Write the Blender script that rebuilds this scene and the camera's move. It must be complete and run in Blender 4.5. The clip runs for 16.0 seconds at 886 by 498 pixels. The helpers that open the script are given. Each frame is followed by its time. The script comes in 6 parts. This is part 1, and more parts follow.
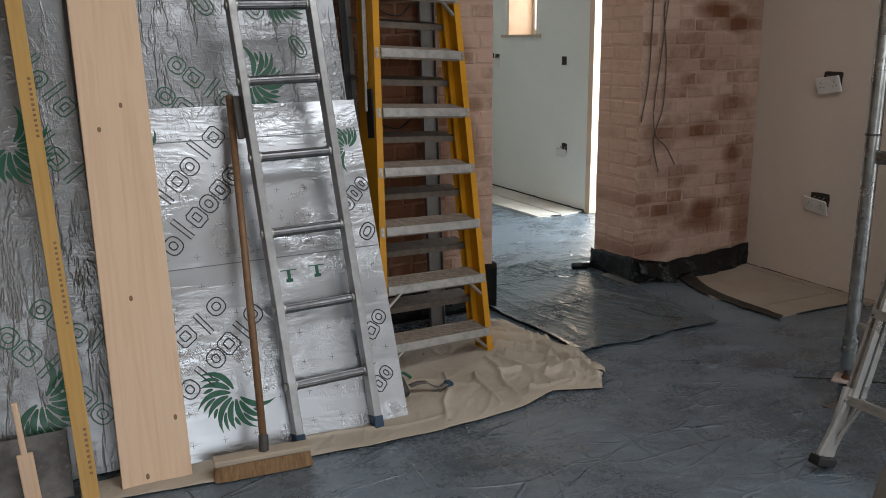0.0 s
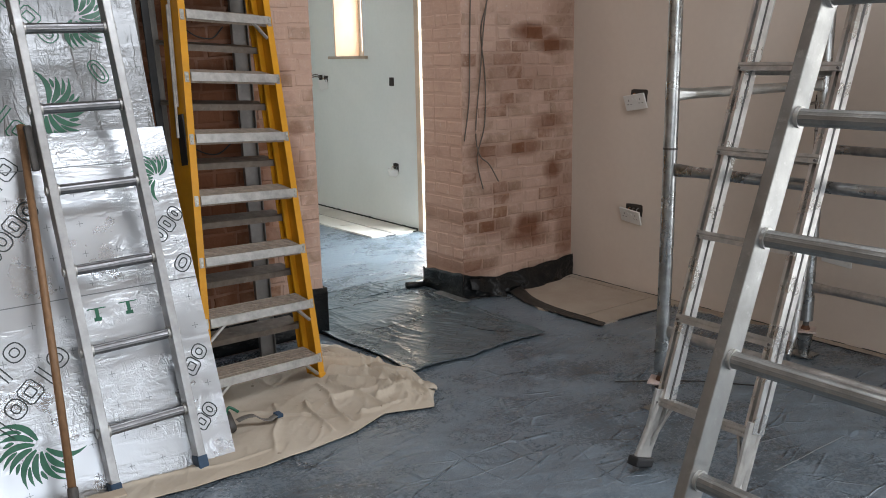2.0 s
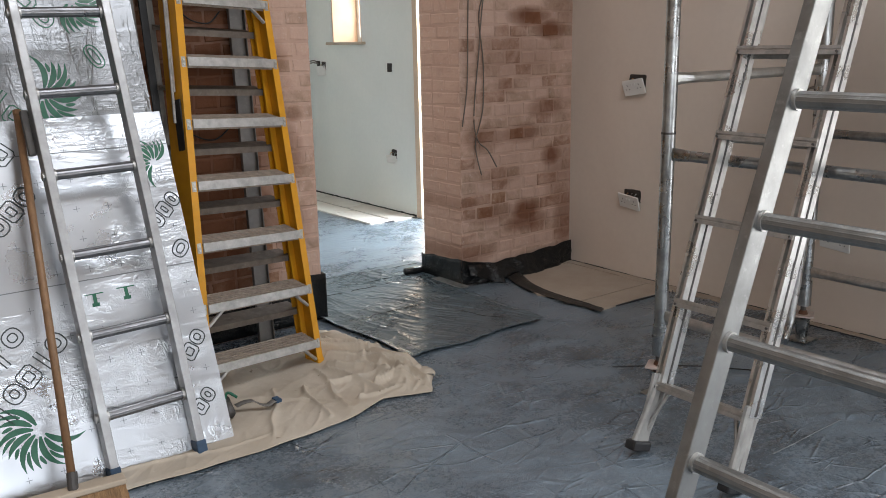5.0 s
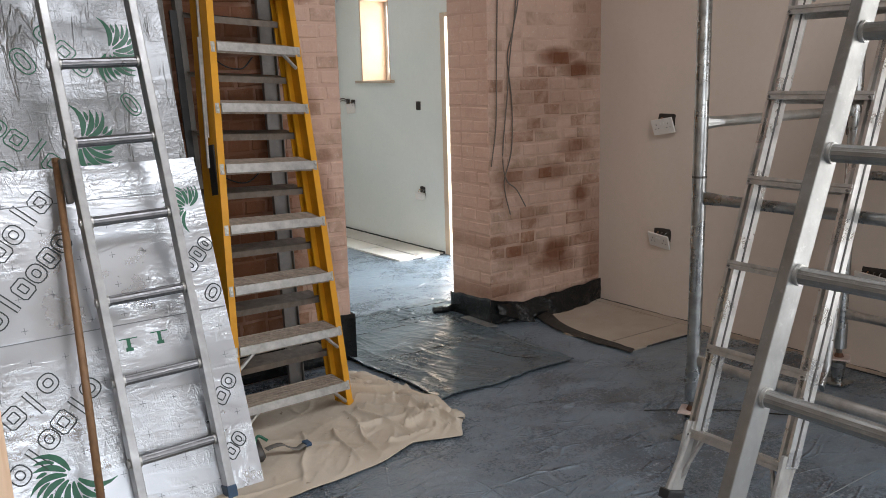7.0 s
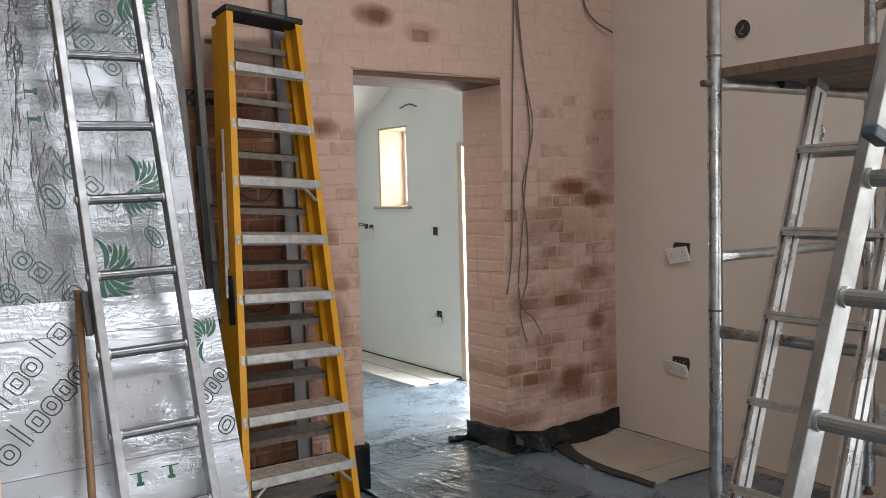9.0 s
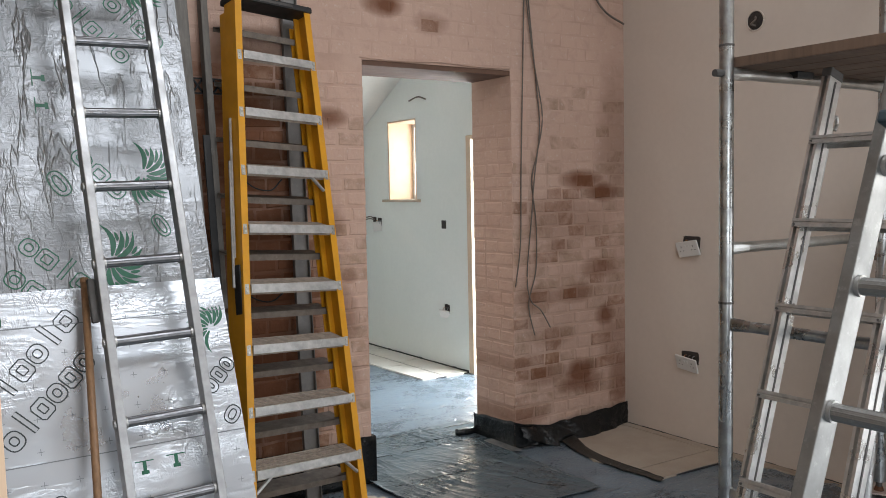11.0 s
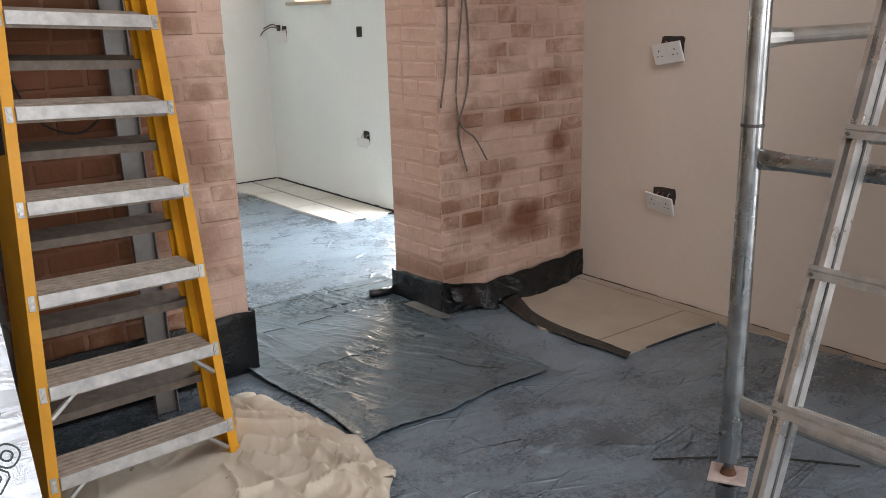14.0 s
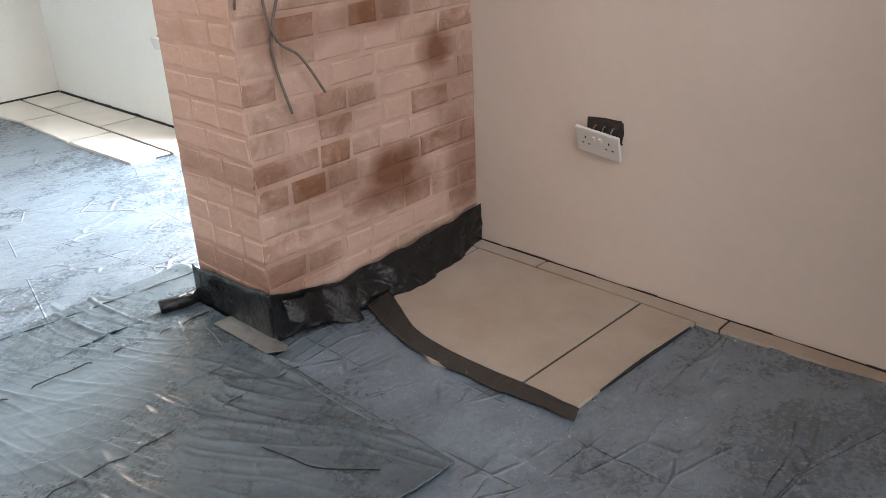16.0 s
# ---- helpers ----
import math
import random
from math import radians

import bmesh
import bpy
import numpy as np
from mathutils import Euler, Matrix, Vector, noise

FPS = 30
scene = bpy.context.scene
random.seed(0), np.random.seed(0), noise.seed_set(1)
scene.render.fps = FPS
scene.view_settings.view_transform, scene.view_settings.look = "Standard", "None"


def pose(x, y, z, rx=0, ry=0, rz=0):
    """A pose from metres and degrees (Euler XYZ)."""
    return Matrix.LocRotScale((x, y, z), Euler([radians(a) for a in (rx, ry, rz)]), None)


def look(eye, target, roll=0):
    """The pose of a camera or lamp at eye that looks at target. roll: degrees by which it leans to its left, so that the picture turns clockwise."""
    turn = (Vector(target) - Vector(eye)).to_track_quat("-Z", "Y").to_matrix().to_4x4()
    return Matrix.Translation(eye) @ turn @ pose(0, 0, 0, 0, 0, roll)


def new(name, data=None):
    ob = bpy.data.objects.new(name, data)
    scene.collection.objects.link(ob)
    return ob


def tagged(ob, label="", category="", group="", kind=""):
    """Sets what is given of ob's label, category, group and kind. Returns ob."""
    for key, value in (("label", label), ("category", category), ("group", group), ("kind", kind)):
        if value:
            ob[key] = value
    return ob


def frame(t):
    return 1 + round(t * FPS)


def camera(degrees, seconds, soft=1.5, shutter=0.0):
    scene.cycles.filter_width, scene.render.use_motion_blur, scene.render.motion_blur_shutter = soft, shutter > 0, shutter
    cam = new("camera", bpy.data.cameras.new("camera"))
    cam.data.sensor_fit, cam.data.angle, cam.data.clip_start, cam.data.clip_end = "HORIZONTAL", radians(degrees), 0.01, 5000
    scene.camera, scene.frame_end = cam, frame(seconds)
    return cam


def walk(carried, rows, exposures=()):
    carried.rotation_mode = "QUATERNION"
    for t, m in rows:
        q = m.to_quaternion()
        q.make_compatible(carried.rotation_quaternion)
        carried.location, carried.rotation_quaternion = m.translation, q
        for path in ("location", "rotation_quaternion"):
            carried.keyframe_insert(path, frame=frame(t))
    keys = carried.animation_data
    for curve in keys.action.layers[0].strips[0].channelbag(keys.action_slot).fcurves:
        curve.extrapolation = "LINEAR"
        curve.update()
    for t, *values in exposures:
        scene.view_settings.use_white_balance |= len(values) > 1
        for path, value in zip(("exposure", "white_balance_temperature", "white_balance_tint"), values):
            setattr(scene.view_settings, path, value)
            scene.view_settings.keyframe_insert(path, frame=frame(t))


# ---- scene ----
cam = camera(54.6, 16.0, 0.9)
PATH = [
    (0, (-3.072, -3.704, 1.378), (-2.197, -1.971, 0.896), -0.7),
    (0.5, (-3.012, -3.718, 1.394), (-1.966, -2.073, 0.946), -0.9),
    (1, (-2.984, -3.718, 1.381), (-1.828, -2.147, 0.94), -0.7),
    (1.5, (-2.979, -3.723, 1.378), (-1.803, -2.166, 0.937), -0.7),
    (2, (-2.978, -3.726, 1.384), (-1.798, -2.173, 0.941), -1.1),
    (2.5, (-2.976, -3.73, 1.387), (-1.792, -2.18, 0.943), -1.1),
    (3, (-2.977, -3.734, 1.388), (-1.788, -2.188, 0.944), -1.3),
    (3.5, (-2.976, -3.731, 1.382), (-1.782, -2.188, 0.938), -1.3),
    (4, (-2.973, -3.729, 1.374), (-1.777, -2.189, 0.931), -1.1),
    (6.5, (-2.98, -3.727, 1.386), (-1.845, -2.162, 0.873), -1.1),
    (7, (-2.979, -3.717, 1.426), (-1.842, -2.122, 1.025), -1.6),
    (7.5, (-2.972, -3.711, 1.453), (-1.843, -2.088, 1.156), -2.0),
    (8, (-2.97, -3.718, 1.47), (-1.836, -2.084, 1.254), -1.7),
    (8.5, (-2.976, -3.724, 1.477), (-1.839, -2.085, 1.332), -1.7),
    (9, (-2.978, -3.726, 1.479), (-1.846, -2.082, 1.351), -1.5),
    (11.5, (-2.949, -3.692, 1.432), (-1.84, -2.034, 1.283), -1.2),
    (12, (-2.869, -3.556, 1.37), (-1.766, -1.911, 1.086), -1.3),
    (12.5, (-2.743, -3.358, 1.357), (-1.558, -1.781, 1.023), -2.4),
    (13, (-2.567, -3.194, 1.324), (-1.357, -1.665, 0.878), -2.5),
    (13.5, (-2.348, -3.045, 1.33), (-1.148, -1.51, 0.881), -1.7),
    (14, (-2.18, -2.863, 1.309), (-1.011, -1.332, 0.769), -1.6),
    (14.5, (-1.953, -2.554, 1.242), (-0.739, -1.067, 0.68), -3.3),
    (15, (-1.728, -2.289, 1.262), (-0.483, -0.837, 0.677), -3.2),
    (15.5, (-1.453, -2.068, 1.238), (-0.241, -0.668, 0.482), -3.0),
    (16, (-1.176, -1.809, 1.227), (0.129, -0.545, 0.39), -2.7),
]
EXPOSURE = [(0.0, -0.95, 6600, 11), (0.3, -0.75, 6500, 11), (0.7, -0.35, 6400, 11), (1.2, -0.25, 6400, 11), (4.0, -0.25, 6450, 12), (7.0, -0.25, 6550, 13), (8.0, -0.25, 6600, 14), (9.0, -0.25, 6450, 12), (11.5, -0.22, 6400, 11), (12.5, -0.16, 6400, 11), (13.0, -0.12, 6550, 13),
            (14.5, 0.22, 6500, 14), (15.2, 0.33, 6400, 12), (15.6, 0.35, 6400, 12), (16.0, 0.57, 6450, 15)]
walk(cam, [(t, look(e, g, r)) for t, e, g, r in PATH], EXPOSURE)

# ---- light ----
world = bpy.data.worlds.new("sky")
scene.world = world
world.use_nodes = True
wn = world.node_tree.nodes
sky = wn.new("ShaderNodeTexSky")
sky.sky_type, sky.sun_disc = "NISHITA", False
sky.sun_elevation, sky.sun_rotation = radians(38), radians(120)
world.node_tree.links.new(sky.outputs[0], wn["Background"].inputs[0])
wn["Background"].inputs[1].default_value = 0.12


def sun_lamp():
    data = bpy.data.lights.new("sun", "SUN")
    data.energy, data.angle, data.color = 0.8, radians(15), (1.0, 0.96, 0.9)
    new("sun", data).matrix_basis = look((6, 5, 8), (0, 0, 0))


def window_light(name, eye, target, w, h, watts, colour):
    data = bpy.data.lights.new(name, "AREA")
    data.shape, data.size, data.size_y, data.energy, data.color = "RECTANGLE", w, h, watts, colour
    new(name, data).matrix_basis = look(eye, target)


sun_lamp()
DAY = (0.93, 0.97, 1.0)
window_light("daylight_rooflight", (-1.15, -3.20, 3.98), (-1.15, -3.20, 0), 1.9, 1.9, 112, DAY)
window_light("daylight_side_opening", (0.95, -4.6, 1.2), (-3, -4.6, 1.2), 2.4, 2.2, 84, DAY)
window_light("daylight_back_opening", (-2.6, -6.55, 1.3), (-2.6, 0, 1.1), 3.6, 2.1, 100, DAY)
window_light("daylight_far_opening", (1.30, 1.25, 0.95), (-3, 1.6, 0.4), 0.98, 1.7, 160, (0.88, 0.96, 1.0))
window_light("daylight_far_window", (1.34, 2.75, 1.72), (-3, 2.75, 1.5), 0.46, 0.66, 11, (1.0, 0.98, 0.95))


# ---- materials ----
class Mat:
    """A node material: a Principled shader with helpers for noise, ramps and bump."""

    def __init__(self, name, rough=0.6, metal=0.0, spec=0.5):
        self.m = bpy.data.materials.new(name)
        self.m.use_nodes = True
        self.n, self.l = self.m.node_tree.nodes, self.m.node_tree.links
        self.p = self.n["Principled BSDF"]
        self.p.inputs["Roughness"].default_value = rough
        self.p.inputs["Metallic"].default_value = metal
        self.p.inputs["Specular IOR Level"].default_value = spec
        self.co = self.n.new("ShaderNodeTexCoord")
        self.geo = self.n.new("ShaderNodeNewGeometry")

    def where(self, kind="Position", scale=(1, 1, 1)):
        out = self.geo.outputs["Position"] if kind == "Position" else self.co.outputs[kind]
        if tuple(scale) == (1, 1, 1):
            return out
        mp = self.n.new("ShaderNodeMapping")
        mp.inputs["Scale"].default_value = scale
        self.l.new(out, mp.inputs[0])
        return mp.outputs[0]

    def noise(self, scale, detail=4, rough=0.55, kind="Position", stretch=(1, 1, 1), warp=0.0):
        t = self.n.new("ShaderNodeTexNoise")
        t.inputs["Scale"].default_value, t.inputs["Detail"].default_value = scale, detail
        t.inputs["Roughness"].default_value, t.inputs["Distortion"].default_value = rough, warp
        self.l.new(self.where(kind, stretch), t.inputs["Vector"])
        return t.outputs["Fac"]

    def cracks(self, scale, kind="Position", stretch=(1, 1, 1)):
        t = self.n.new("ShaderNodeTexVoronoi")
        t.feature = "DISTANCE_TO_EDGE"
        t.inputs["Scale"].default_value = scale
        self.l.new(self.where(kind, stretch), t.inputs["Vector"])
        return t.outputs["Distance"]

    def ramp(self, fac, *stops):
        r = self.n.new("ShaderNodeValToRGB")
        while len(r.color_ramp.elements) < len(stops):
            r.color_ramp.elements.new(0.5)
        for e, (at, c) in zip(r.color_ramp.elements, stops):
            e.position, e.color = at, (*c, 1) if len(c) == 3 else c
        self.l.new(fac, r.inputs[0])
        return r.outputs[0]

    def grey(self, fac, a, b, lo=0.0, hi=1.0):
        r = self.n.new("ShaderNodeMapRange")
        for k, v in zip(("From Min", "From Max", "To Min", "To Max"), (a, b, lo, hi)):
            r.inputs[k].default_value = v
        self.l.new(fac, r.inputs[0])
        return r.outputs[0]

    def mix(self, fac, a, b, blend="MIX"):
        x = self.n.new("ShaderNodeMix")
        x.data_type, x.blend_type = "RGBA", blend
        for sock, v in ((x.inputs[0], fac), (x.inputs[6], a), (x.inputs[7], b)):
            if isinstance(v, (int, float)):
                sock.default_value = v
            elif isinstance(v, tuple):
                sock.default_value = (*v, 1)
            else:
                self.l.new(v, sock)
        return x.outputs[2]

    def math(self, op, a, b=0.0):
        x = self.n.new("ShaderNodeMath")
        x.operation = op
        for sock, v in zip(x.inputs, (a, b)):
            if isinstance(v, (int, float)):
                sock.default_value = v
            else:
                self.l.new(v, sock)
        return x.outputs[0]

    def random(self):
        return self.n.new("ShaderNodeObjectInfo").outputs["Random"]

    def island(self):
        return self.geo.outputs["Random Per Island"]

    def set(self, colour=None, rough=None, bumps=()):
        if colour is not None:
            if isinstance(colour, tuple):
                self.p.inputs["Base Color"].default_value = (*colour, 1)
            else:
                self.l.new(colour, self.p.inputs["Base Color"])
        if rough is not None:
            self.l.new(rough, self.p.inputs["Roughness"])
        last = None
        for height, strength, dist in bumps:
            b = self.n.new("ShaderNodeBump")
            b.inputs["Strength"].default_value, b.inputs["Distance"].default_value = strength, dist
            self.l.new(height, b.inputs["Height"])
            if last:
                self.l.new(last, b.inputs["Normal"])
            last = b.outputs[0]
        if last:
            self.l.new(last, self.p.inputs["Normal"])
        return self.m


DARK_BLOTCHES = [(0.71, 0.69, 0.119, 0.091, 0.70), (0.5, 0.37, 0.168, 0.105, 0.83), (0.5, 0.31, 0.238, 0.084, 0.66), (0.46, 0.84, 0.238, 0.077, 0.55), (0.18, 0.83, 0.224, 0.098, 0.44),
          (0.24, 0.39, 0.252, 0.084, 0.5), (0.52, 1.5, 0.21, 0.07, 0.72), (0.69, 1.43, 0.182, 0.077, 0.72), (0.78, 0.55, 0.196, 0.28, 0.39), (0.42, 1.27, 0.476, 0.196, 0.28),
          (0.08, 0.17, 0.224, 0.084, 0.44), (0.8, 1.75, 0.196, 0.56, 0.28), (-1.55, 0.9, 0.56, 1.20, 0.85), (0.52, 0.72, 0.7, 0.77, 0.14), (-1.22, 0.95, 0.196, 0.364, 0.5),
          (-1.15, 0.52, 0.224, 0.168, 0.44), (-1.1, 1.81, 0.112, 0.063, 0.66), (-0.79, 2.37, 0.14, 0.07, 0.77), (-0.51, 2.3, 0.126, 0.07, 0.33), (0.66, 0.98, 0.21, 0.084, 0.5),
          (0.3, 0.6, 0.238, 0.084, 0.33), (0.82, 0.3, 0.126, 0.238, 0.5), (0.34, 1.12, 0.168, 0.07, 0.33), (0.05, 0.47, 0.14, 0.07, 0.33),
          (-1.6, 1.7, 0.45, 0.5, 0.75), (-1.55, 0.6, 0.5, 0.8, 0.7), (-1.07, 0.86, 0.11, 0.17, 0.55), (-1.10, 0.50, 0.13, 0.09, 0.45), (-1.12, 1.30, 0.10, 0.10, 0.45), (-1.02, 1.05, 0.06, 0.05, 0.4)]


def dark_blotch(a):
    """Soft brown blotches, each with a place of its own: rusty stains on the pier and by the doorway, broad darkening
    behind the stepladder.
    """
    sep = a.n.new("ShaderNodeSeparateXYZ")
    wob = a.noise(7, 3, 0.6)
    a.l.new(a.where(), sep.inputs[0])
    total = 0.0
    for x, z, rx, rz, k in DARK_BLOTCHES:
        dx = a.math("DIVIDE", a.math("SUBTRACT", sep.outputs[0], x), rx)
        dz = a.math("DIVIDE", a.math("SUBTRACT", sep.outputs[2], z), rz)
        d = a.math("ADD", a.math("MULTIPLY", dx, dx), a.math("MULTIPLY", dz, dz))
        d = a.math("ADD", d, a.math("MULTIPLY", wob, 0.8))
        total = a.math("MAXIMUM", total, a.grey(d, 0.45, 1.35, k, 0.0))
    return a.math("MINIMUM", a.math("MULTIPLY", total, 1.3), 0.95)


def brick_material(name, lo, hi, wash, wash_lo, wash_hi):
    a = Mat(name, 0.9, spec=0.2)
    base = a.mix(a.random(), lo, hi)
    base = a.mix(a.grey(a.noise(18, 5), 0.35, 0.7), base, tuple(c * 0.8 for c in lo))
    cover = a.grey(a.noise(11, 6, 0.65, warp=0.8), wash_lo, wash_hi)
    grime = a.grey(a.noise(1.6, 3), 0.4, 0.75, 0.0, 0.45)
    col = a.mix(cover, base, a.mix(grime, wash, tuple(c * 0.78 for c in wash)))
    chalk = a.grey(a.noise(34, 5, 0.7), 0.57, 0.70, 0, 0.5)
    col = a.mix(chalk, col, (0.62, 0.52, 0.46))
    col = a.mix(dark_blotch(a), col, (0.155, 0.062, 0.031))
    return a.set(col, None, ((a.noise(60, 6, 0.65), 0.6, 0.004), (a.noise(12, 4), 0.9, 0.010)))


WASH = (0.55, 0.382, 0.305)
M_PALE = brick_material("washed_brick", (0.45, 0.305, 0.24), (0.52, 0.365, 0.292), WASH, 0.12, 0.48)
M_MID = brick_material("half_washed_brick", (0.32, 0.19, 0.132), (0.39, 0.24, 0.175), WASH, 0.38, 0.72)
M_TAN = brick_material("thinly_washed_brick", (0.375, 0.255, 0.185), (0.44, 0.31, 0.235), WASH, 0.34, 0.66)
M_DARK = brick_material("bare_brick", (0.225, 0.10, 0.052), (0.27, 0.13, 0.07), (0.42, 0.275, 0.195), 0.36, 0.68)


def mortar_material():
    a = Mat("washed_mortar", 0.95, spec=0.15)
    col = a.ramp(a.noise(6, 5), (0.3, (0.45, 0.308, 0.243)), (0.5, (0.51, 0.355, 0.282)), (0.75, (0.56, 0.398, 0.322)))
    rust = a.grey(a.noise(2.1, 4, 0.6), 0.58, 0.75, 0, 0.55)
    col = a.mix(rust, col, (0.40, 0.25, 0.19))
    col = a.mix(dark_blotch(a), col, (0.17, 0.075, 0.042))
    br = a.n.new("ShaderNodeTexBrick")
    br.inputs["Scale"].default_value = 1.0
    br.inputs["Brick Width"].default_value, br.inputs["Row Height"].default_value = 0.225, 0.0725
    br.inputs["Mortar Size"].default_value, br.inputs["Mortar Smooth"].default_value = 0.006, 0.6
    sw = a.n.new("ShaderNodeSeparateXYZ")
    cw = a.n.new("ShaderNodeCombineXYZ")
    a.l.new(a.where(), sw.inputs[0])
    a.l.new(sw.outputs[0], cw.inputs[0])
    a.l.new(sw.outputs[2], cw.inputs[1])
    a.l.new(cw.outputs[0], br.inputs["Vector"])
    return a.set(col, None, ((br.outputs["Fac"], -0.15, 0.002), (a.noise(45, 6, 0.65), 0.5, 0.004), (a.noise(7, 4), 0.4, 0.012)))


M_MORTAR = mortar_material()


def plaster_material(name, dry, damp, rough=0.85):
    a = Mat(name, rough, spec=0.25)
    col = a.ramp(a.noise(0.9, 5, 0.55, warp=0.8), (0.3, damp), (0.62, dry))
    fine = a.grey(a.noise(30, 5), 0.3, 0.75, 0.0, 0.14)
    col = a.mix(fine, col, tuple(c * 0.8 for c in damp))
    return a.set(col, None, ((a.noise(3.5, 3, 0.5, stretch=(1, 1, 0.4)), 0.22, 0.012), (a.noise(120, 3), 0.12, 0.001)))


M_PLASTER = plaster_material("dry_pink_plaster", (0.62, 0.54, 0.465), (0.57, 0.485, 0.415))
M_MINT = plaster_material("pale_mist_coat", (0.77, 0.79, 0.755), (0.72, 0.75, 0.72))
M_CEIL = plaster_material("white_board_ceiling", (0.78, 0.78, 0.75), (0.72, 0.73, 0.71))


def membrane_material(name, dark, dust, amount, rough, wrinkle=1.0, swirl=0.3, fine=0.2, spec=0.6):
    """Dusty plastic sheeting: broad traffic clouds, scuffs at odd angles, grit and sharp creases."""
    a = Mat(name, rough, spec=spec)
    cloud = a.grey(a.noise(1.1, 4, 0.55, warp=0.6), 0.32, 0.70)
    smear = a.grey(a.noise(5, 6, 0.62, stretch=(0.75, 1.0, 1), warp=0.5), 0.32, 0.74)
    grain = a.grey(a.noise(75, 6, 0.8), 0.42, 0.66)
    mottle = a.grey(a.noise(24, 6, 0.7, warp=0.4), 0.36, 0.70)

    def scuff(turn, scale, lo, hi):
        mp = a.n.new("ShaderNodeMapping")
        mp.inputs["Rotation"].default_value[2] = turn
        mp.inputs["Scale"].default_value = (0.16, 1.0, 1.0)
        a.l.new(a.where(), mp.inputs[0])
        t = a.n.new("ShaderNodeTexNoise")
        for key, v in (("Scale", scale), ("Detail", 8), ("Roughness", 0.8), ("Distortion", 0.25)):
            t.inputs[key].default_value = v
        a.l.new(mp.outputs[0], t.inputs["Vector"])
        return a.grey(t.outputs["Fac"], lo, hi)

    scuffs = a.math("MAXIMUM", a.math("MAXIMUM", scuff(0.5, 17, 0.60, 0.68), scuff(2.0, 15, 0.60, 0.68)), scuff(1.2, 22, 0.61, 0.68))
    speck = a.grey(a.noise(150, 3, 0.6), 0.655, 0.70)
    patch = a.grey(a.noise(2.3, 6, 0.6), 0.42, 0.62, 0.05, 1.0)
    body = a.math("ADD", a.math("MULTIPLY", cloud, 0.26), a.math("ADD", a.math("MULTIPLY", smear, 0.17), a.math("ADD", a.math("MULTIPLY", mottle, 0.08), a.math("MULTIPLY", grain, 0.14))))
    marks = a.math("MULTIPLY", scuffs, patch)
    dusty = a.math("MULTIPLY", a.math("ADD", body, a.math("MULTIPLY", marks, 0.40)), amount)
    col = a.mix(dusty, dark, dust)
    col = a.mix(a.math("MULTIPLY", speck, a.math("MULTIPLY", patch, 0.85 * min(1.0, amount))), col, (0.46, 0.47, 0.47))
    r = a.math("ADD", a.math("MULTIPLY", dusty, 0.42), rough)
    c1 = a.cracks(1.9, stretch=(1.7, 0.55, 1))
    c2 = a.cracks(2.3, stretch=(0.5, 1.8, 1))
    c3 = a.cracks(6, stretch=(0.6, 1.5, 1))
    keep = a.grey(a.noise(4, 3), 0.47, 0.58)
    folds = [(a.math("MULTIPLY", a.grey(c, 0, w, 1, 0), keep), k * wrinkle, d) for c, w, k, d in ((c1, 0.010, 0.5, 0.004), (c2, 0.010, 0.5, 0.004), (c3, 0.05, 0.5, 0.004))]
    return a.set(col, r, (*folds, (a.noise(4, 4, 0.55, stretch=(0.8, 1.3, 1), warp=0.5), swirl * 1.2, 0.02),
                          (a.noise(15, 6, 0.7, stretch=(0.7, 1.2, 1), warp=0.5), swirl * 1.3, 0.007), (a.noise(55, 6, 0.75), fine, 0.003)))


M_SHEET = membrane_material("dusty_floor_membrane", (0.022, 0.029, 0.037), (0.38, 0.48, 0.57), 1.1, 0.17, 2.4, 0.65, 0.45, 0.8)
M_MAT = membrane_material("crinkled_floor_membrane", (0.020, 0.029, 0.034), (0.30, 0.40, 0.46), 0.78, 0.20, 0.6, 0.12, 0.10, 0.6)
M_DPM = membrane_material("black_damp_proof_sheet", (0.005, 0.0055, 0.006), (0.10, 0.10, 0.095), 0.10, 0.15, 0.8, 1.0, 0.05, 0.35)
M_FLAP = membrane_material("grimy_brown_black_sheet", (0.020, 0.018, 0.016), (0.16, 0.145, 0.125), 0.5, 0.40, 0.8, 0.3, 0.2, 0.3)


def panel_material(name, one, two, soil):
    a = Mat(name, 0.8, spec=0.2)
    col = a.mix(a.random(), one, two)
    col = a.mix(a.grey(a.noise(3, 5, 0.6), 0.4, 0.7, 0, 0.55), col, soil)
    col = a.mix(a.grey(a.noise(220, 2), 0.62, 0.72, 0, 0.3), col, (0.6, 0.55, 0.47))
    return a.set(col, None, ((a.noise(90, 4), 0.2, 0.002),))


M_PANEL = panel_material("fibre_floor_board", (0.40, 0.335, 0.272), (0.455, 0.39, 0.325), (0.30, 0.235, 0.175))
# Same boards in the far room, their bright daylight put into a paler colour.
M_PANEL_LIT = panel_material("lit_fibre_floor_board", (0.62, 0.60, 0.55), (0.68, 0.665, 0.62), (0.50, 0.46, 0.40))


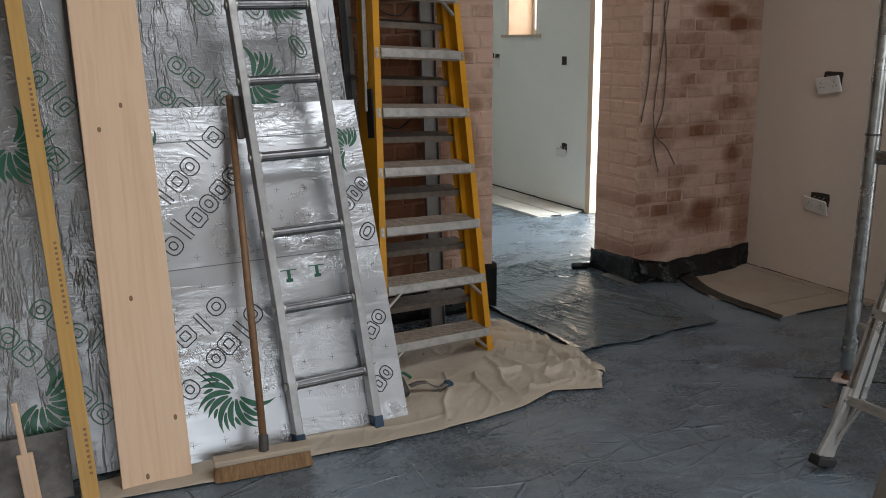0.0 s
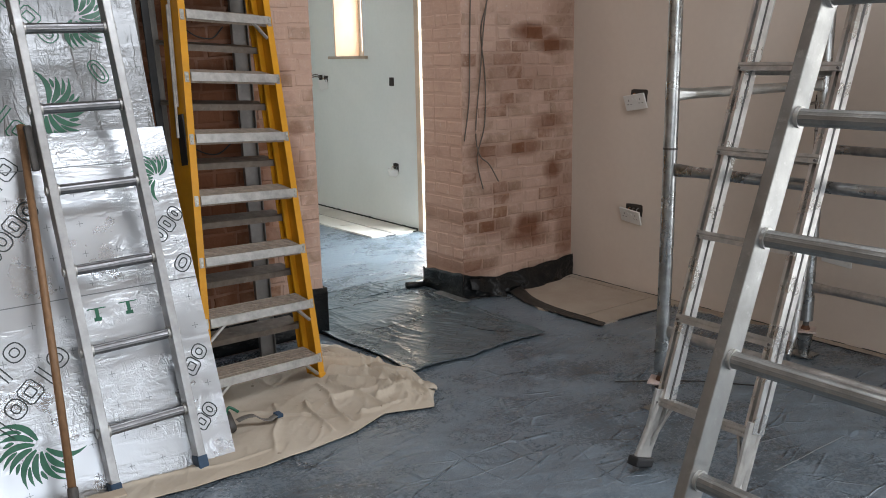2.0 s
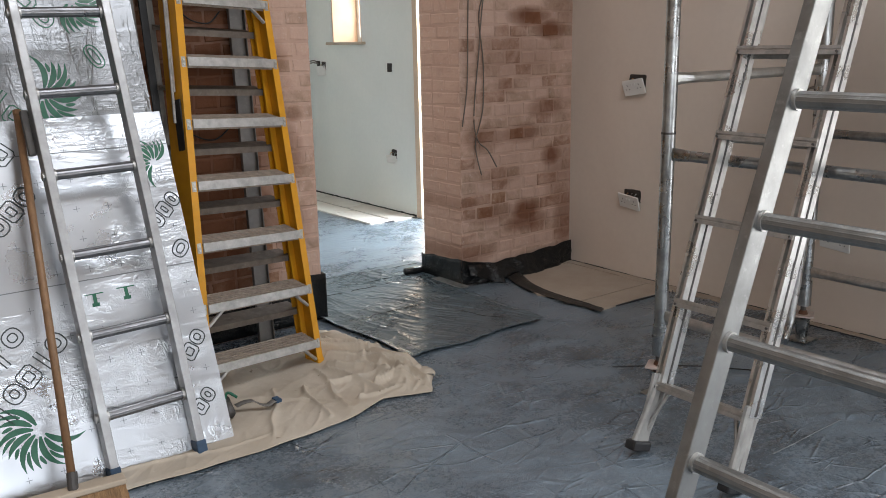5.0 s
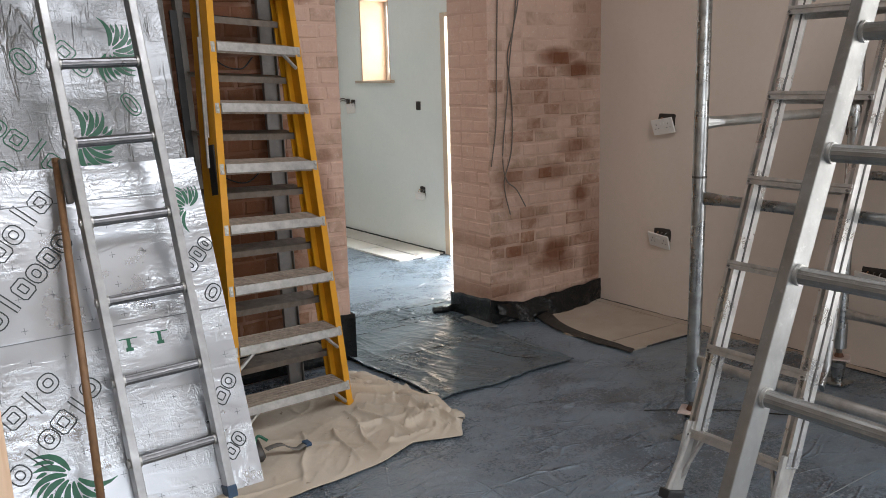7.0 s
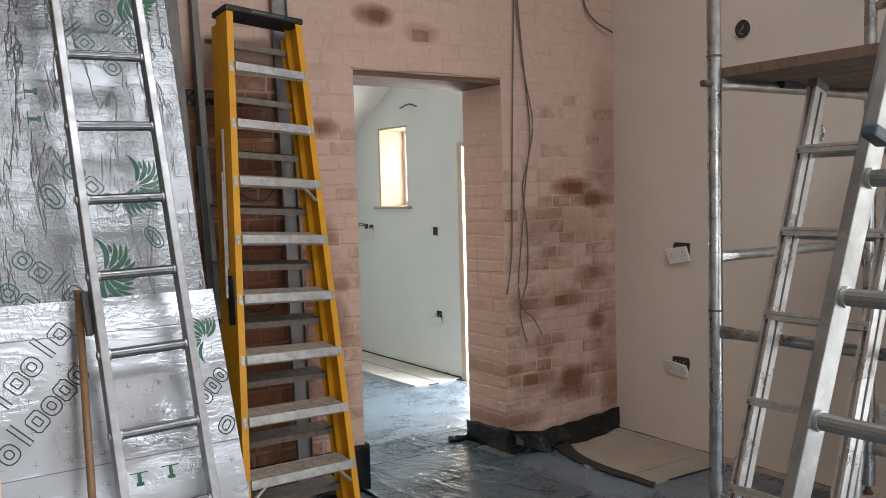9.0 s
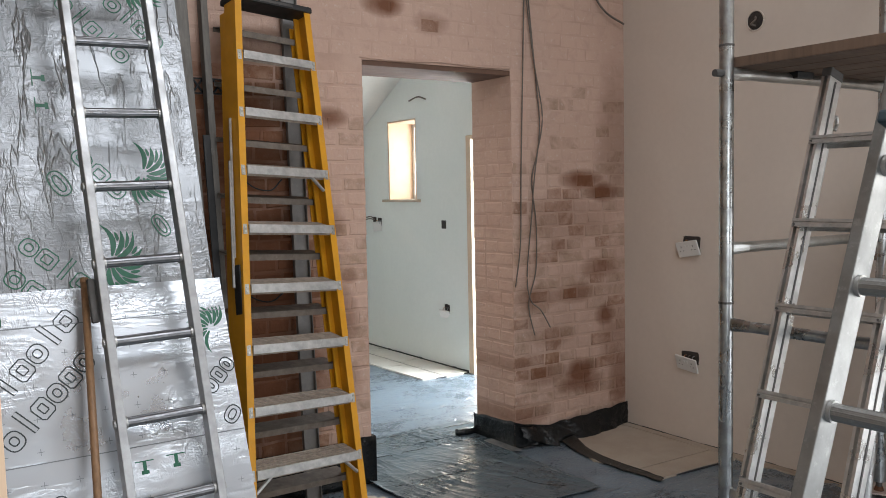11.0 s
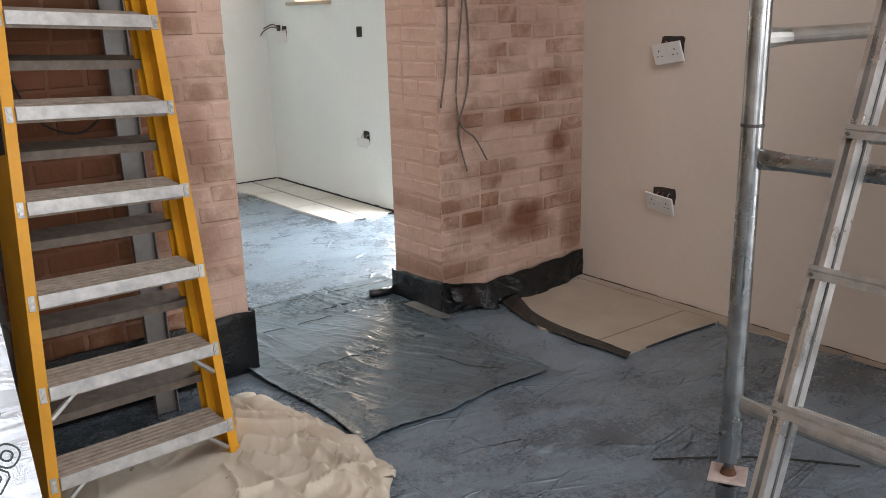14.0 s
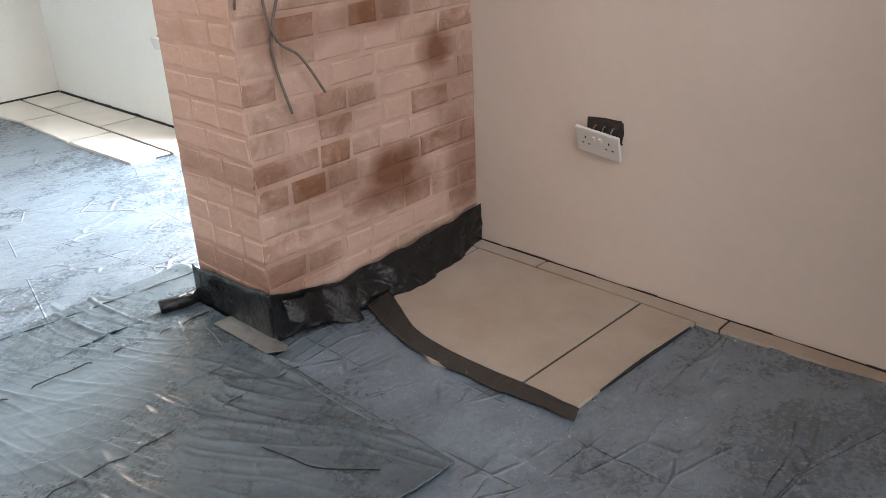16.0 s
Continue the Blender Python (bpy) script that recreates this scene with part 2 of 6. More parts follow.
def foil_material(name, base, rough, crumple, upright, spread):
    """Bright foil facing: calm areas, bands of fine crinkle, and long upright creases where it has been crushed."""
    a = Mat(name, rough, metal=1.0)
    col = a.mix(a.grey(a.noise(2.5, 4), 0.35, 0.7), base, tuple(c * 0.90 for c in base))
    wr = a.grey(a.noise(5, 5, 0.6), 0.35, 0.7, rough - 0.04, rough + 0.08)
    band = a.grey(a.noise(3.0, 4, 0.6, stretch=(0.45, 1, 1.6), warp=0.4), 0.62 - spread, 0.74 - spread)

    def crease(scale, stretch, width, warp, mask):
        n = a.math("ABSOLUTE", a.math("SUBTRACT", a.noise(scale, 4, 0.6, stretch=stretch, warp=warp), 0.5))
        return a.math("MULTIPLY", a.grey(n, 0.0, width, 1.0, 0.0), mask)

    tall = a.grey(a.noise(2.2, 3, 0.5, stretch=(2.0, 1, 0.5)), 0.40, 0.60)
    long = crease(4.2, (2.2, 1, 0.30), 0.022, 0.4, tall)
    wavy = crease(15, (1.2, 1, 0.6), 0.06, 0.7, band)
    flat = crease(11, (0.35, 1, 2.2), 0.05, 0.5, band)
    crush = a.math("MULTIPLY", a.noise(34, 4, 0.6, stretch=(0.8, 1, 1.1), warp=0.5), band)
    return a.set(col, wr, ((long, upright, 0.006), (wavy, crumple * 0.9, 0.005), (flat, crumple * 0.8, 0.004), (crush, crumple, 0.009),
                           (a.noise(3, 3, 0.5), 0.06, 0.012), (a.noise(80, 4, 0.6), 0.05, 0.002)))


M_FOIL_SMOOTH = foil_material("smooth_foil_facing", (0.48, 0.50, 0.525), 0.31, 0.24, 0.0, 0.18)
M_FOIL = foil_material("crumpled_foil_facing", (0.255, 0.262, 0.27), 0.36, 0.18, 0.42, 0.24)


def plain(name, colour, rough=0.5, metal=0.0, vary=0.15, scale=25, bump=0.15, stretch=(1, 1, 1), kind="Position", worn=None):
    a = Mat(name, rough, metal)
    f = a.grey(a.noise(scale, 5, 0.6, kind=kind, stretch=stretch), 0.35, 0.68)
    col = a.mix(f, colour, tuple(c * (1 - vary) for c in colour))
    if worn:
        col = a.mix(a.grey(a.noise(38, 5, 0.68), 0.58, 0.74, 0, 0.4), col, worn)
    r = a.grey(a.noise(scale * 0.6, 4), 0.3, 0.7, max(rough - 0.1, 0.05), min(rough + 0.12, 1))
    return a.set(col, r, ((a.noise(scale * 3, 4, stretch=stretch, kind=kind), bump, 0.002),))


M_ALU = plain("worn_aluminium", (0.58, 0.58, 0.56), 0.36, 1.0, 0.25, 14, 0.12, worn=(0.45, 0.44, 0.42))
M_ALU_DULL = plain("dusty_aluminium", (0.54, 0.53, 0.51), 0.46, 0.9, 0.3, 30, 0.2, worn=(0.62, 0.60, 0.56))
M_SPLASHED = plain("paint_splashed_aluminium", (0.70, 0.69, 0.67), 0.30, 0.9, 0.3, 16, 0.15, worn=(0.80, 0.78, 0.74))
M_WORN = plain("dull_scuffed_metal", (0.42, 0.41, 0.39), 0.62, 0.3, 0.3, 20, 0.2)
M_OLD_ALU = plain("oxidised_aluminium", (0.41, 0.41, 0.41), 0.42, 0.9, 0.2, 24, 0.15)
M_STILE = plain("weathered_stile_aluminium", (0.31, 0.31, 0.30), 0.42, 0.9, 0.22, 20, 0.15, worn=(0.54, 0.53, 0.51))
M_RUNG = plain("dull_rung_aluminium", (0.25, 0.25, 0.26), 0.36, 1.0, 0.25, 22, 0.15)
M_GALV = plain("galvanised_tube", (0.44, 0.45, 0.45), 0.30, 1.0, 0.4, 18, 0.15, worn=(0.24, 0.23, 0.22))
M_YELLOW = plain("yellow_fibreglass", (0.66, 0.30, 0.010), 0.42, 0.0, 0.16, 12, 0.1, worn=(0.60, 0.36, 0.08))
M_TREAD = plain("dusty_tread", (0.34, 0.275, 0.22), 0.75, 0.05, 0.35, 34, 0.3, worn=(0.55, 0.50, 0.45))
# rear treads in a darker brown than the front ones
M_REAR = plain("dark_brown_rear_tread", (0.20, 0.165, 0.135), 0.85, 0.0, 0.35, 26, 0.3, worn=(0.34, 0.30, 0.26))
M_BLACK = plain("black_plastic", (0.018, 0.018, 0.019), 0.5, 0, 0.3, 20, 0.1)
M_BLUE = plain("blue_rubber_foot", (0.03, 0.07, 0.13), 0.6, 0, 0.3, 20, 0.1)
M_TEAL = plain("dark_teal_plastic_cap", (0.030, 0.050, 0.062), 0.5, 0, 0.3, 20, 0.1)
M_WHITE = plain("white_moulded_plastic", (0.70, 0.69, 0.66), 0.35, 0, 0.08, 10, 0.05)
M_HOLE = plain("rough_dark_box", (0.05, 0.04, 0.034), 0.9, 0, 0.5, 60, 0.4)
M_CABLE = plain("dusty_grey_cable", (0.15, 0.122, 0.102), 0.6, 0, 0.25, 50, 0.1)
M_COPPER = plain("copper_wire", (0.55, 0.28, 0.14), 0.4, 1.0, 0.2, 30, 0.1)
M_GREEN = plain("green_print", (0.012, 0.125, 0.065), 0.4, 0.0, 0.2, 40, 0.05)
M_INK = plain("grey_print", (0.030, 0.040, 0.042), 0.4, 0.0, 0.2, 40, 0.05)
M_FAINT = plain("faint_print", (0.20, 0.215, 0.225), 0.4, 0.2, 0.2, 40, 0.05)
M_BRISTLE = plain("coarse_bristle", (0.33, 0.19, 0.09), 0.85, 0, 0.45, 120, 0.8, stretch=(1, 1, 0.1))
M_HANDLE = plain("brown_broom_wood", (0.27, 0.15, 0.075), 0.5, 0, 0.3, 14, 0.1, stretch=(6, 6, 0.6))
M_GREYWOOD = plain("weathered_timber", (0.20, 0.185, 0.165), 0.75, 0, 0.35, 16, 0.3, stretch=(5, 5, 0.5), worn=(0.33, 0.31, 0.28))
M_STEEL = plain("dull_grey_steel", (0.21, 0.20, 0.19), 0.5, 0.4, 0.3, 12, 0.15, worn=(0.30, 0.28, 0.26))
M_FLANGE = plain("paint_spattered_plate", (0.62, 0.50, 0.45), 0.6, 0.1, 0.3, 30, 0.2, worn=(0.80, 0.76, 0.72))
M_RUST = plain("rusty_thread", (0.14, 0.06, 0.03), 0.8, 0.2, 0.4, 60, 0.4)
M_CHANNEL = plain("dark_steel_channel", (0.10, 0.093, 0.088), 0.6, 0.3, 0.3, 16, 0.15)
M_DECK = plain("brown_plywood_deck", (0.15, 0.092, 0.06), 0.7, 0, 0.35, 8, 0.2, stretch=(1, 6, 1))
M_LINTEL = plain("brown_lintel_timber", (0.16, 0.085, 0.055), 0.7, 0, 0.35, 8, 0.2, stretch=(1, 6, 1))
M_REVEAL = plain("bare_ply_reveal", (0.66, 0.50, 0.36), 0.7, 0, 0.15, 7, 0.1)
M_SILL = plain("pale_wood_sill", (0.52, 0.43, 0.33), 0.6, 0, 0.2, 7, 0.1)
M_MORTARY = plain("mortar_stained_board", (0.22, 0.21, 0.20), 0.85, 0, 0.72, 9, 0.4, worn=(0.42, 0.38, 0.34))


def wood_material(name, light, dark, knots):
    a = Mat(name, 0.55, spec=0.35)
    grain = a.noise(4.5, 6, 0.6, kind="Object", stretch=(9, 9, 0.35), warp=0.5)
    col = a.ramp(grain, (0.3, dark), (0.55, light), (0.8, tuple(c * 0.93 for c in light)))
    t = a.n.new("ShaderNodeTexVoronoi")
    t.inputs["Scale"].default_value = knots
    a.l.new(a.where("Object", (2.2, 0.1, 1.0)), t.inputs["Vector"])
    k = a.grey(t.outputs["Distance"], 0.035, 0.075, 1, 0)
    col = a.mix(k, col, tuple(c * 0.22 for c in dark))
    return a.set(col, None, ((a.noise(60, 5, kind="Object", stretch=(6, 6, 0.2)), 0.12, 0.001),))


M_PINE = wood_material("planed_pine", (0.79, 0.57, 0.395), (0.71, 0.475, 0.31), 1.7)
M_BATTEN = wood_material("yellow_treated_batten", (0.58, 0.355, 0.115), (0.50, 0.28, 0.075), 1.1)


def cloth_material():
    a = Mat("paint_flecked_cotton", 0.95, spec=0.1)
    col = a.ramp(a.noise(3.2, 5, 0.6), (0.3, (0.45, 0.385, 0.305)), (0.6, (0.54, 0.475, 0.39)))
    fleck = a.grey(a.noise(48, 4, 0.7), 0.66, 0.72, 0, 0.5)
    col = a.mix(fleck, col, (0.68, 0.66, 0.62))
    spots = a.grey(a.noise(21, 2), 0.72, 0.76, 0, 0.6)
    col = a.mix(spots, col, (0.14, 0.10, 0.07))
    return a.set(col, None, ((a.noise(260, 2), 0.25, 0.001), (a.noise(16, 4, 0.6, warp=0.6), 0.22, 0.008)))


M_CLOTH = cloth_material()


def glass_material():
    a = Mat("window_glass", 0.02)
    a.p.inputs["Transmission Weight"].default_value = 1.0
    return a.set((0.97, 0.99, 0.98))


M_GLASS = glass_material()


# ---- mesh helpers ----
def part(name, bm, mat, parent=None, label="", smooth=False):
    """Links a bmesh as one mesh object, under a thing or a part where one is given."""
    me = bpy.data.meshes.new(name)
    if smooth:
        for f in bm.faces:
            f.smooth = True
    bm.to_mesh(me)
    bm.free()
    me.materials.append(mat)
    ob = new(name, me)
    if parent:
        ob.parent = parent
    if label:
        ob["label"] = label
    return ob


def structure(name, bm, mat, label, category, smooth=False):
    return tagged(part(name, bm, mat, None, smooth=smooth), label, category, kind="structure")


def thing(name, m, label, category, group=""):
    e = new(name)
    e.empty_display_size = 0.1
    e.matrix_basis = m
    return tagged(e, label, category, group)


def box(bm, lo, hi, bevel=0.0, m=None):
    """An upright box from corner to corner, with bevelled edges."""
    lo, hi = Vector(lo), Vector(hi)
    mat = Matrix.LocRotScale((lo + hi) / 2, None, hi - lo)
    vs = bmesh.ops.create_cube(bm, size=1.0, matrix=(m @ mat) if m else mat)["verts"]
    if bevel:
        es = list({e for v in vs for e in v.link_edges})
        bmesh.ops.bevel(bm, geom=es, offset=bevel, segments=2, affect="EDGES", profile=0.6)
    return bm


def tube(bm, p, q, r, n=14, r2=None):
    p, q = Vector(p), Vector(q)
    d = q - p
    m = Matrix.Translation((p + q) / 2) @ d.to_track_quat("Z", "Y").to_matrix().to_4x4()
    bmesh.ops.create_cone(bm, cap_ends=True, segments=n, radius1=r, radius2=r if r2 is None else r2, depth=d.length, matrix=m)
    return bm


def sweep(bm, pts, r, n=6, steps=6):
    """A round cord along a smooth line through the points."""
    pts = [Vector(p) for p in pts]
    ext = [pts[0] * 2 - pts[1]] + pts + [pts[-1] * 2 - pts[-2]]
    line = []
    for i in range(1, len(ext) - 2):
        a, b, c, d = ext[i - 1:i + 3]
        for k in range(steps):
            t = k / steps
            line.append(0.5 * (2 * b + (c - a) * t + (2 * a - 5 * b + 4 * c - d) * t * t + (3 * b - a - 3 * c + d) * t ** 3))
    line.append(pts[-1])
    rings = []
    for i, p in enumerate(line):
        d = (line[min(i + 1, len(line) - 1)] - line[max(i - 1, 0)]).normalized()
        q = d.to_track_quat("Z", "Y")
        rings.append([bm.verts.new(p + q @ Vector((r * math.cos(2 * math.pi * k / n), r * math.sin(2 * math.pi * k / n), 0))) for k in range(n)])
    for a, b in zip(rings, rings[1:]):
        for k in range(n):
            bm.faces.new((a[k], a[(k + 1) % n], b[(k + 1) % n], b[k]))
    bm.faces.new(rings[0][::-1])
    bm.faces.new(rings[-1])
    return bm


def slab(bm, outline, z0, z1):
    """A flat prism over an outline."""
    bot = [bm.verts.new((x, y, z0)) for x, y in outline]
    top = [bm.verts.new((x, y, z1)) for x, y in outline]
    n = len(outline)
    bm.faces.new(top)
    bm.faces.new(bot[::-1])
    for i in range(n):
        bm.faces.new((bot[i], bot[(i + 1) % n], top[(i + 1) % n], top[i]))
    bmesh.ops.recalc_face_normals(bm, faces=bm.faces[:])
    return bm


def loft(bm, a, b):
    """A solid between two outlines of as many points."""
    va, vb = [bm.verts.new(p) for p in a], [bm.verts.new(p) for p in b]
    n = len(va)
    for i in range(n):
        bm.faces.new((va[i], va[(i + 1) % n], vb[(i + 1) % n], vb[i]))
    bm.faces.new(va[::-1])
    bm.faces.new(vb)
    bmesh.ops.recalc_face_normals(bm, faces=bm.faces[:])
    return bm


def fluted(bm, p, q, r, flutes=14, depth=0.0007):
    """A ribbed round bar."""
    p, q = Vector(p), Vector(q)
    rot = (q - p).to_track_quat("Z", "Y")
    n = flutes * 4
    prof = [(r + (depth if k % 4 == 0 else 0)) * Vector((math.cos(2 * math.pi * k / n), math.sin(2 * math.pi * k / n), 0)) for k in range(n)]
    return loft(bm, [p + rot @ v for v in prof], [q + rot @ v for v in prof])


def surface(bm, nu, nv, fn):
    """A grid whose points are fn(u, v), u and v from 0 to 1."""
    vs = [[bm.verts.new(fn(i / nu, j / nv)) for j in range(nv + 1)] for i in range(nu + 1)]
    for i in range(nu):
        for j in range(nv):
            bm.faces.new((vs[i][j], vs[i + 1][j], vs[i + 1][j + 1], vs[i][j + 1]))
    return bm


def fold(x, y, scale, seed=0.0):
    """Soft ridges, 0 to 1."""
    n = noise.noise(Vector((x * scale, y * scale, seed)))
    m = noise.noise(Vector((x * scale * 2.3 + 7, y * scale * 2.3, seed + 3)))
    return max(0.0, 1 - abs(n) * 3.2) * 0.7 + max(0.0, 1 - abs(m) * 3.2) * 0.3


# ---- the setting ----
XR = 0.872      # inner face of the side wall
XF = 0.975      # inner face of the far room's side wall
DOOR_L = -0.915
HEAD = 2.072
THICK = 0.367
TOP = 3.9


def brick_wall():
    bm = bmesh.new()
    f = 0.003
    box(bm, (-5.2, f, -0.1), (DOOR_L - f, THICK - f, TOP))
    box(bm, (f, f, -0.1), (XR + 0.3, THICK - f, TOP))
    box(bm, (DOOR_L - f, f, HEAD + 0.025), (f, THICK - f, TOP))
    return structure("wall_north", bm, M_MORTAR, "old brick wall under a thin pink slurry wash", "brick wall")


def side_walls():
    bm = bmesh.new()
    box(bm, (XR, -6.5, -0.1), (XR + 0.3, -5.85, TOP))
    box(bm, (XR, -3.35, -0.1), (XR + 0.3, 0.003, TOP))
    box(bm, (XR, -5.85, 2.35), (XR + 0.3, -3.35, TOP))
    structure("wall_east", bm, M_PLASTER, "freshly plastered wall drying to a dull pink beige", "plastered wall")
    bm = bmesh.new()
    box(bm, (-5.2, -6.8, -0.1), (-4.45, -6.5, TOP))
    box(bm, (-0.75, -6.8, -0.1), (XR + 0.3, -6.5, TOP))
    box(bm, (-4.45, -6.8, 2.35), (-0.75, -6.5, TOP))
    box(bm, (-4.45, -6.8, -0.1), (-0.75, -6.5, 0.25))
    structure("wall_south", bm, M_PLASTER, "plain plastered wall with an opening to daylight", "plastered wall")
    bm = bmesh.new()
    box(bm, (-5.5, -6.8, -0.1), (-5.2, THICK, TOP))
    structure("wall_west", bm, M_PLASTER, "plain plastered wall", "plastered wall")
    bm = bmesh.new()
    x0, x1, y0, y1 = -2.15, -0.15, -4.20, -2.20      # rooflight opening
    box(bm, (-5.5, -6.8, TOP), (x0, THICK, TOP + 0.2))
    box(bm, (x1, -6.8, TOP), (XR + 0.3, THICK, TOP + 0.2))
    box(bm, (x0, -6.8, TOP), (x1, y0, TOP + 0.2))
    box(bm, (x0, y1, TOP), (x1, THICK, TOP + 0.2))
    structure("ceiling", bm, M_PLASTER, "plain newly plastered ceiling", "ceiling")
    # far room
    bm = bmesh.new()
    x0, x1 = XF, XF + 0.34
    box(bm, (x0, THICK, -0.1), (x1, 0.72, 3.8))
    box(bm, (x0, 0.72, 1.88), (x1, 1.78, 3.8))
    box(bm, (x0, 1.78, -0.1), (x1, 2.52, 3.8))
    box(bm, (x0, 2.52, -0.1), (x1, 3.0, 1.378))
    box(bm, (x0, 2.52, 2.075), (x1, 3.0, 3.8))
    box(bm, (x0, 3.0, -0.1), (x1, 3.8, 3.8))
    structure("wall_far_east", bm, M_MINT, "smooth wall with a pale green-white mist coat", "plastered wall")
    bm = bmesh.new()
    box(bm, (-3.2, 3.475, -0.1), (x0, 3.8, 3.8))
    structure("wall_far_north", bm, M_MINT, "smooth wall with a pale green-white mist coat", "plastered wall")
    bm = bmesh.new()
    box(bm, (-3.5, THICK, -0.1), (-3.2, 3.8, 3.8))
    structure("wall_far_west", bm, M_MINT, "smooth pale wall of the further room", "plastered wall")
    bm = bmesh.new()
    rise = 0.545
    lo, hi = 2.03, 2.03 + rise * (3.475 - THICK)
    vs = [bm.verts.new(p) for p in ((-3.2, 3.475, lo), (XF, 3.475, lo), (XF, THICK, hi), (-3.2, THICK, hi),
                                    (-3.2, 3.475, lo + .2), (XF, 3.475, lo + .2), (XF, THICK, hi + .2), (-3.2, THICK, hi + .2))]
    for q in ((0, 1, 2, 3), (4, 7, 6, 5), (0, 4, 5, 1), (1, 5, 6, 2), (2, 6, 7, 3), (3, 7, 4, 0)):
        bm.faces.new([vs[i] for i in q])
    bmesh.ops.recalc_face_normals(bm, faces=bm.faces[:])
    structure("ceiling_far", bm, M_CEIL, "sloping white ceiling under the roof", "ceiling")
    # lining of the bright opening in the far room
    bm = bmesh.new()
    box(bm, (XF - 0.012, 1.715, 0.0), (XF + 0.33, 1.777, 1.877), 0.003)
    box(bm, (XF - 0.012, 0.724, 1.845), (XF + 0.33, 1.712, 1.877), 0.003)
    structure("door_lining", bm, M_REVEAL, "bare pale lining of a bright doorway", "door frame")


def far_window():
    w = thing("window_1", pose(XF, 2.76, 1.378), "narrow window in a deep bare ply reveal", "window")
    w["kind"] = "structure"
    d = 0.30
    for nm, lo, hi in (("reveal_side", (0.002, 0.222, 0.0), (d, 0.237, 0.697)), ("reveal_side", (0.002, -0.237, 0.0), (d, -0.222, 0.697)),
                       ("reveal_head", (0.002, -0.222, 0.682), (d, 0.222, 0.694))):
        part(nm, box(bmesh.new(), lo, hi, 0.002), M_REVEAL, w)
    part("window_sill", box(bmesh.new(), (-0.035, -0.30, -0.020), (d, 0.30, 0.004), 0.005), M_SILL, w, "pale wooden sill")
    bm = bmesh.new()
    for lo, hi in (((d - .05, -.222, .004), (d, -.182, .682)), ((d - .05, .182, .004), (d, .222, .682)),
                   ((d - .05, -.182, .004), (d, .182, .044)), ((d - .05, -.182, .642), (d, .182, .682))):
        box(bm, lo, hi, 0.003)
    part("window_frame", bm, M_WHITE, w)
    pane = part("pane", box(bmesh.new(), (d - .03, -.182, .044), (d - .024, .182, .642)), M_GLASS, w)
    pane.visible_shadow = False


def floor():
    bm = bmesh.new()
    box(bm, (-5.5, -6.8, -0.25), (XR + 0.6, 3.8, -0.03))
    structure("ground", bm, M_MORTARY, "rough concrete floor slab under the sheets", "floor slab")


def membranes():
    def height(x, y):
        h = 0.004 * fold(x, y, 1.7) + 0.0025 * fold(x * 0.5 + y, y - x, 2.6, 5.0)
        a, b = 0.82 * x - 0.57 * y, 0.57 * x + 0.82 * y
        warp = 0.12 * noise.noise(Vector((x * 1.7, y * 1.7, 7)))
        live = max(0.0, min(1.0, 0.45 + 1.8 * noise.noise(Vector((x * 1.2, y * 1.2, 17)))))
        if y > -0.95 or (x < -0.85 and y > -1.35):      # pressed flat under the sheets and boards
            return 0.4 * h
        h += live * 0.009 * max(0.0, 1 - 7 * abs(noise.noise(Vector((a * 0.7, (b + warp) * 4.2, 23)))))
        h += live * 0.0075 * max(0.0, 1 - 7 * abs(noise.noise(Vector(((a + warp) * 3.6, b * 0.8, 29)))))
        h += (1 - live) * 0.0045 * max(0.0, 1 - 6 * abs(noise.noise(Vector((a * 3, b * 9, 31)))))
        return h + 0.002 * noise.noise(Vector((x * 6, y * 6, 2)))

    bm = bmesh.new()
    x0, x1, y0, y1 = -5.2, XR, -6.5, 0.0
    surface(bm, 380, 410, lambda u, v: (x0 + (x1 - x0) * u, y0 + (y1 - y0) * v, height(x0 + (x1 - x0) * u, y0 + (y1 - y0) * v) - 0.006))
    structure("floor", bm, M_SHEET, "dusty blue-black plastic sheeting laid over the floor", "floor sheeting", True)
    bm = bmesh.new()
    a0, a1, b0, b1 = -3.2, XF, 0.0, 3.475
    surface(bm, 150, 120, lambda u, v: (a0 + (a1 - a0) * u, b0 + (b1 - b0) * v, height(a0 + (a1 - a0) * u, b0 + (b1 - b0) * v) - 0.006))
    structure("floor_far", bm, M_SHEET, "dusty plastic sheeting on the further room's floor", "floor sheeting", True)


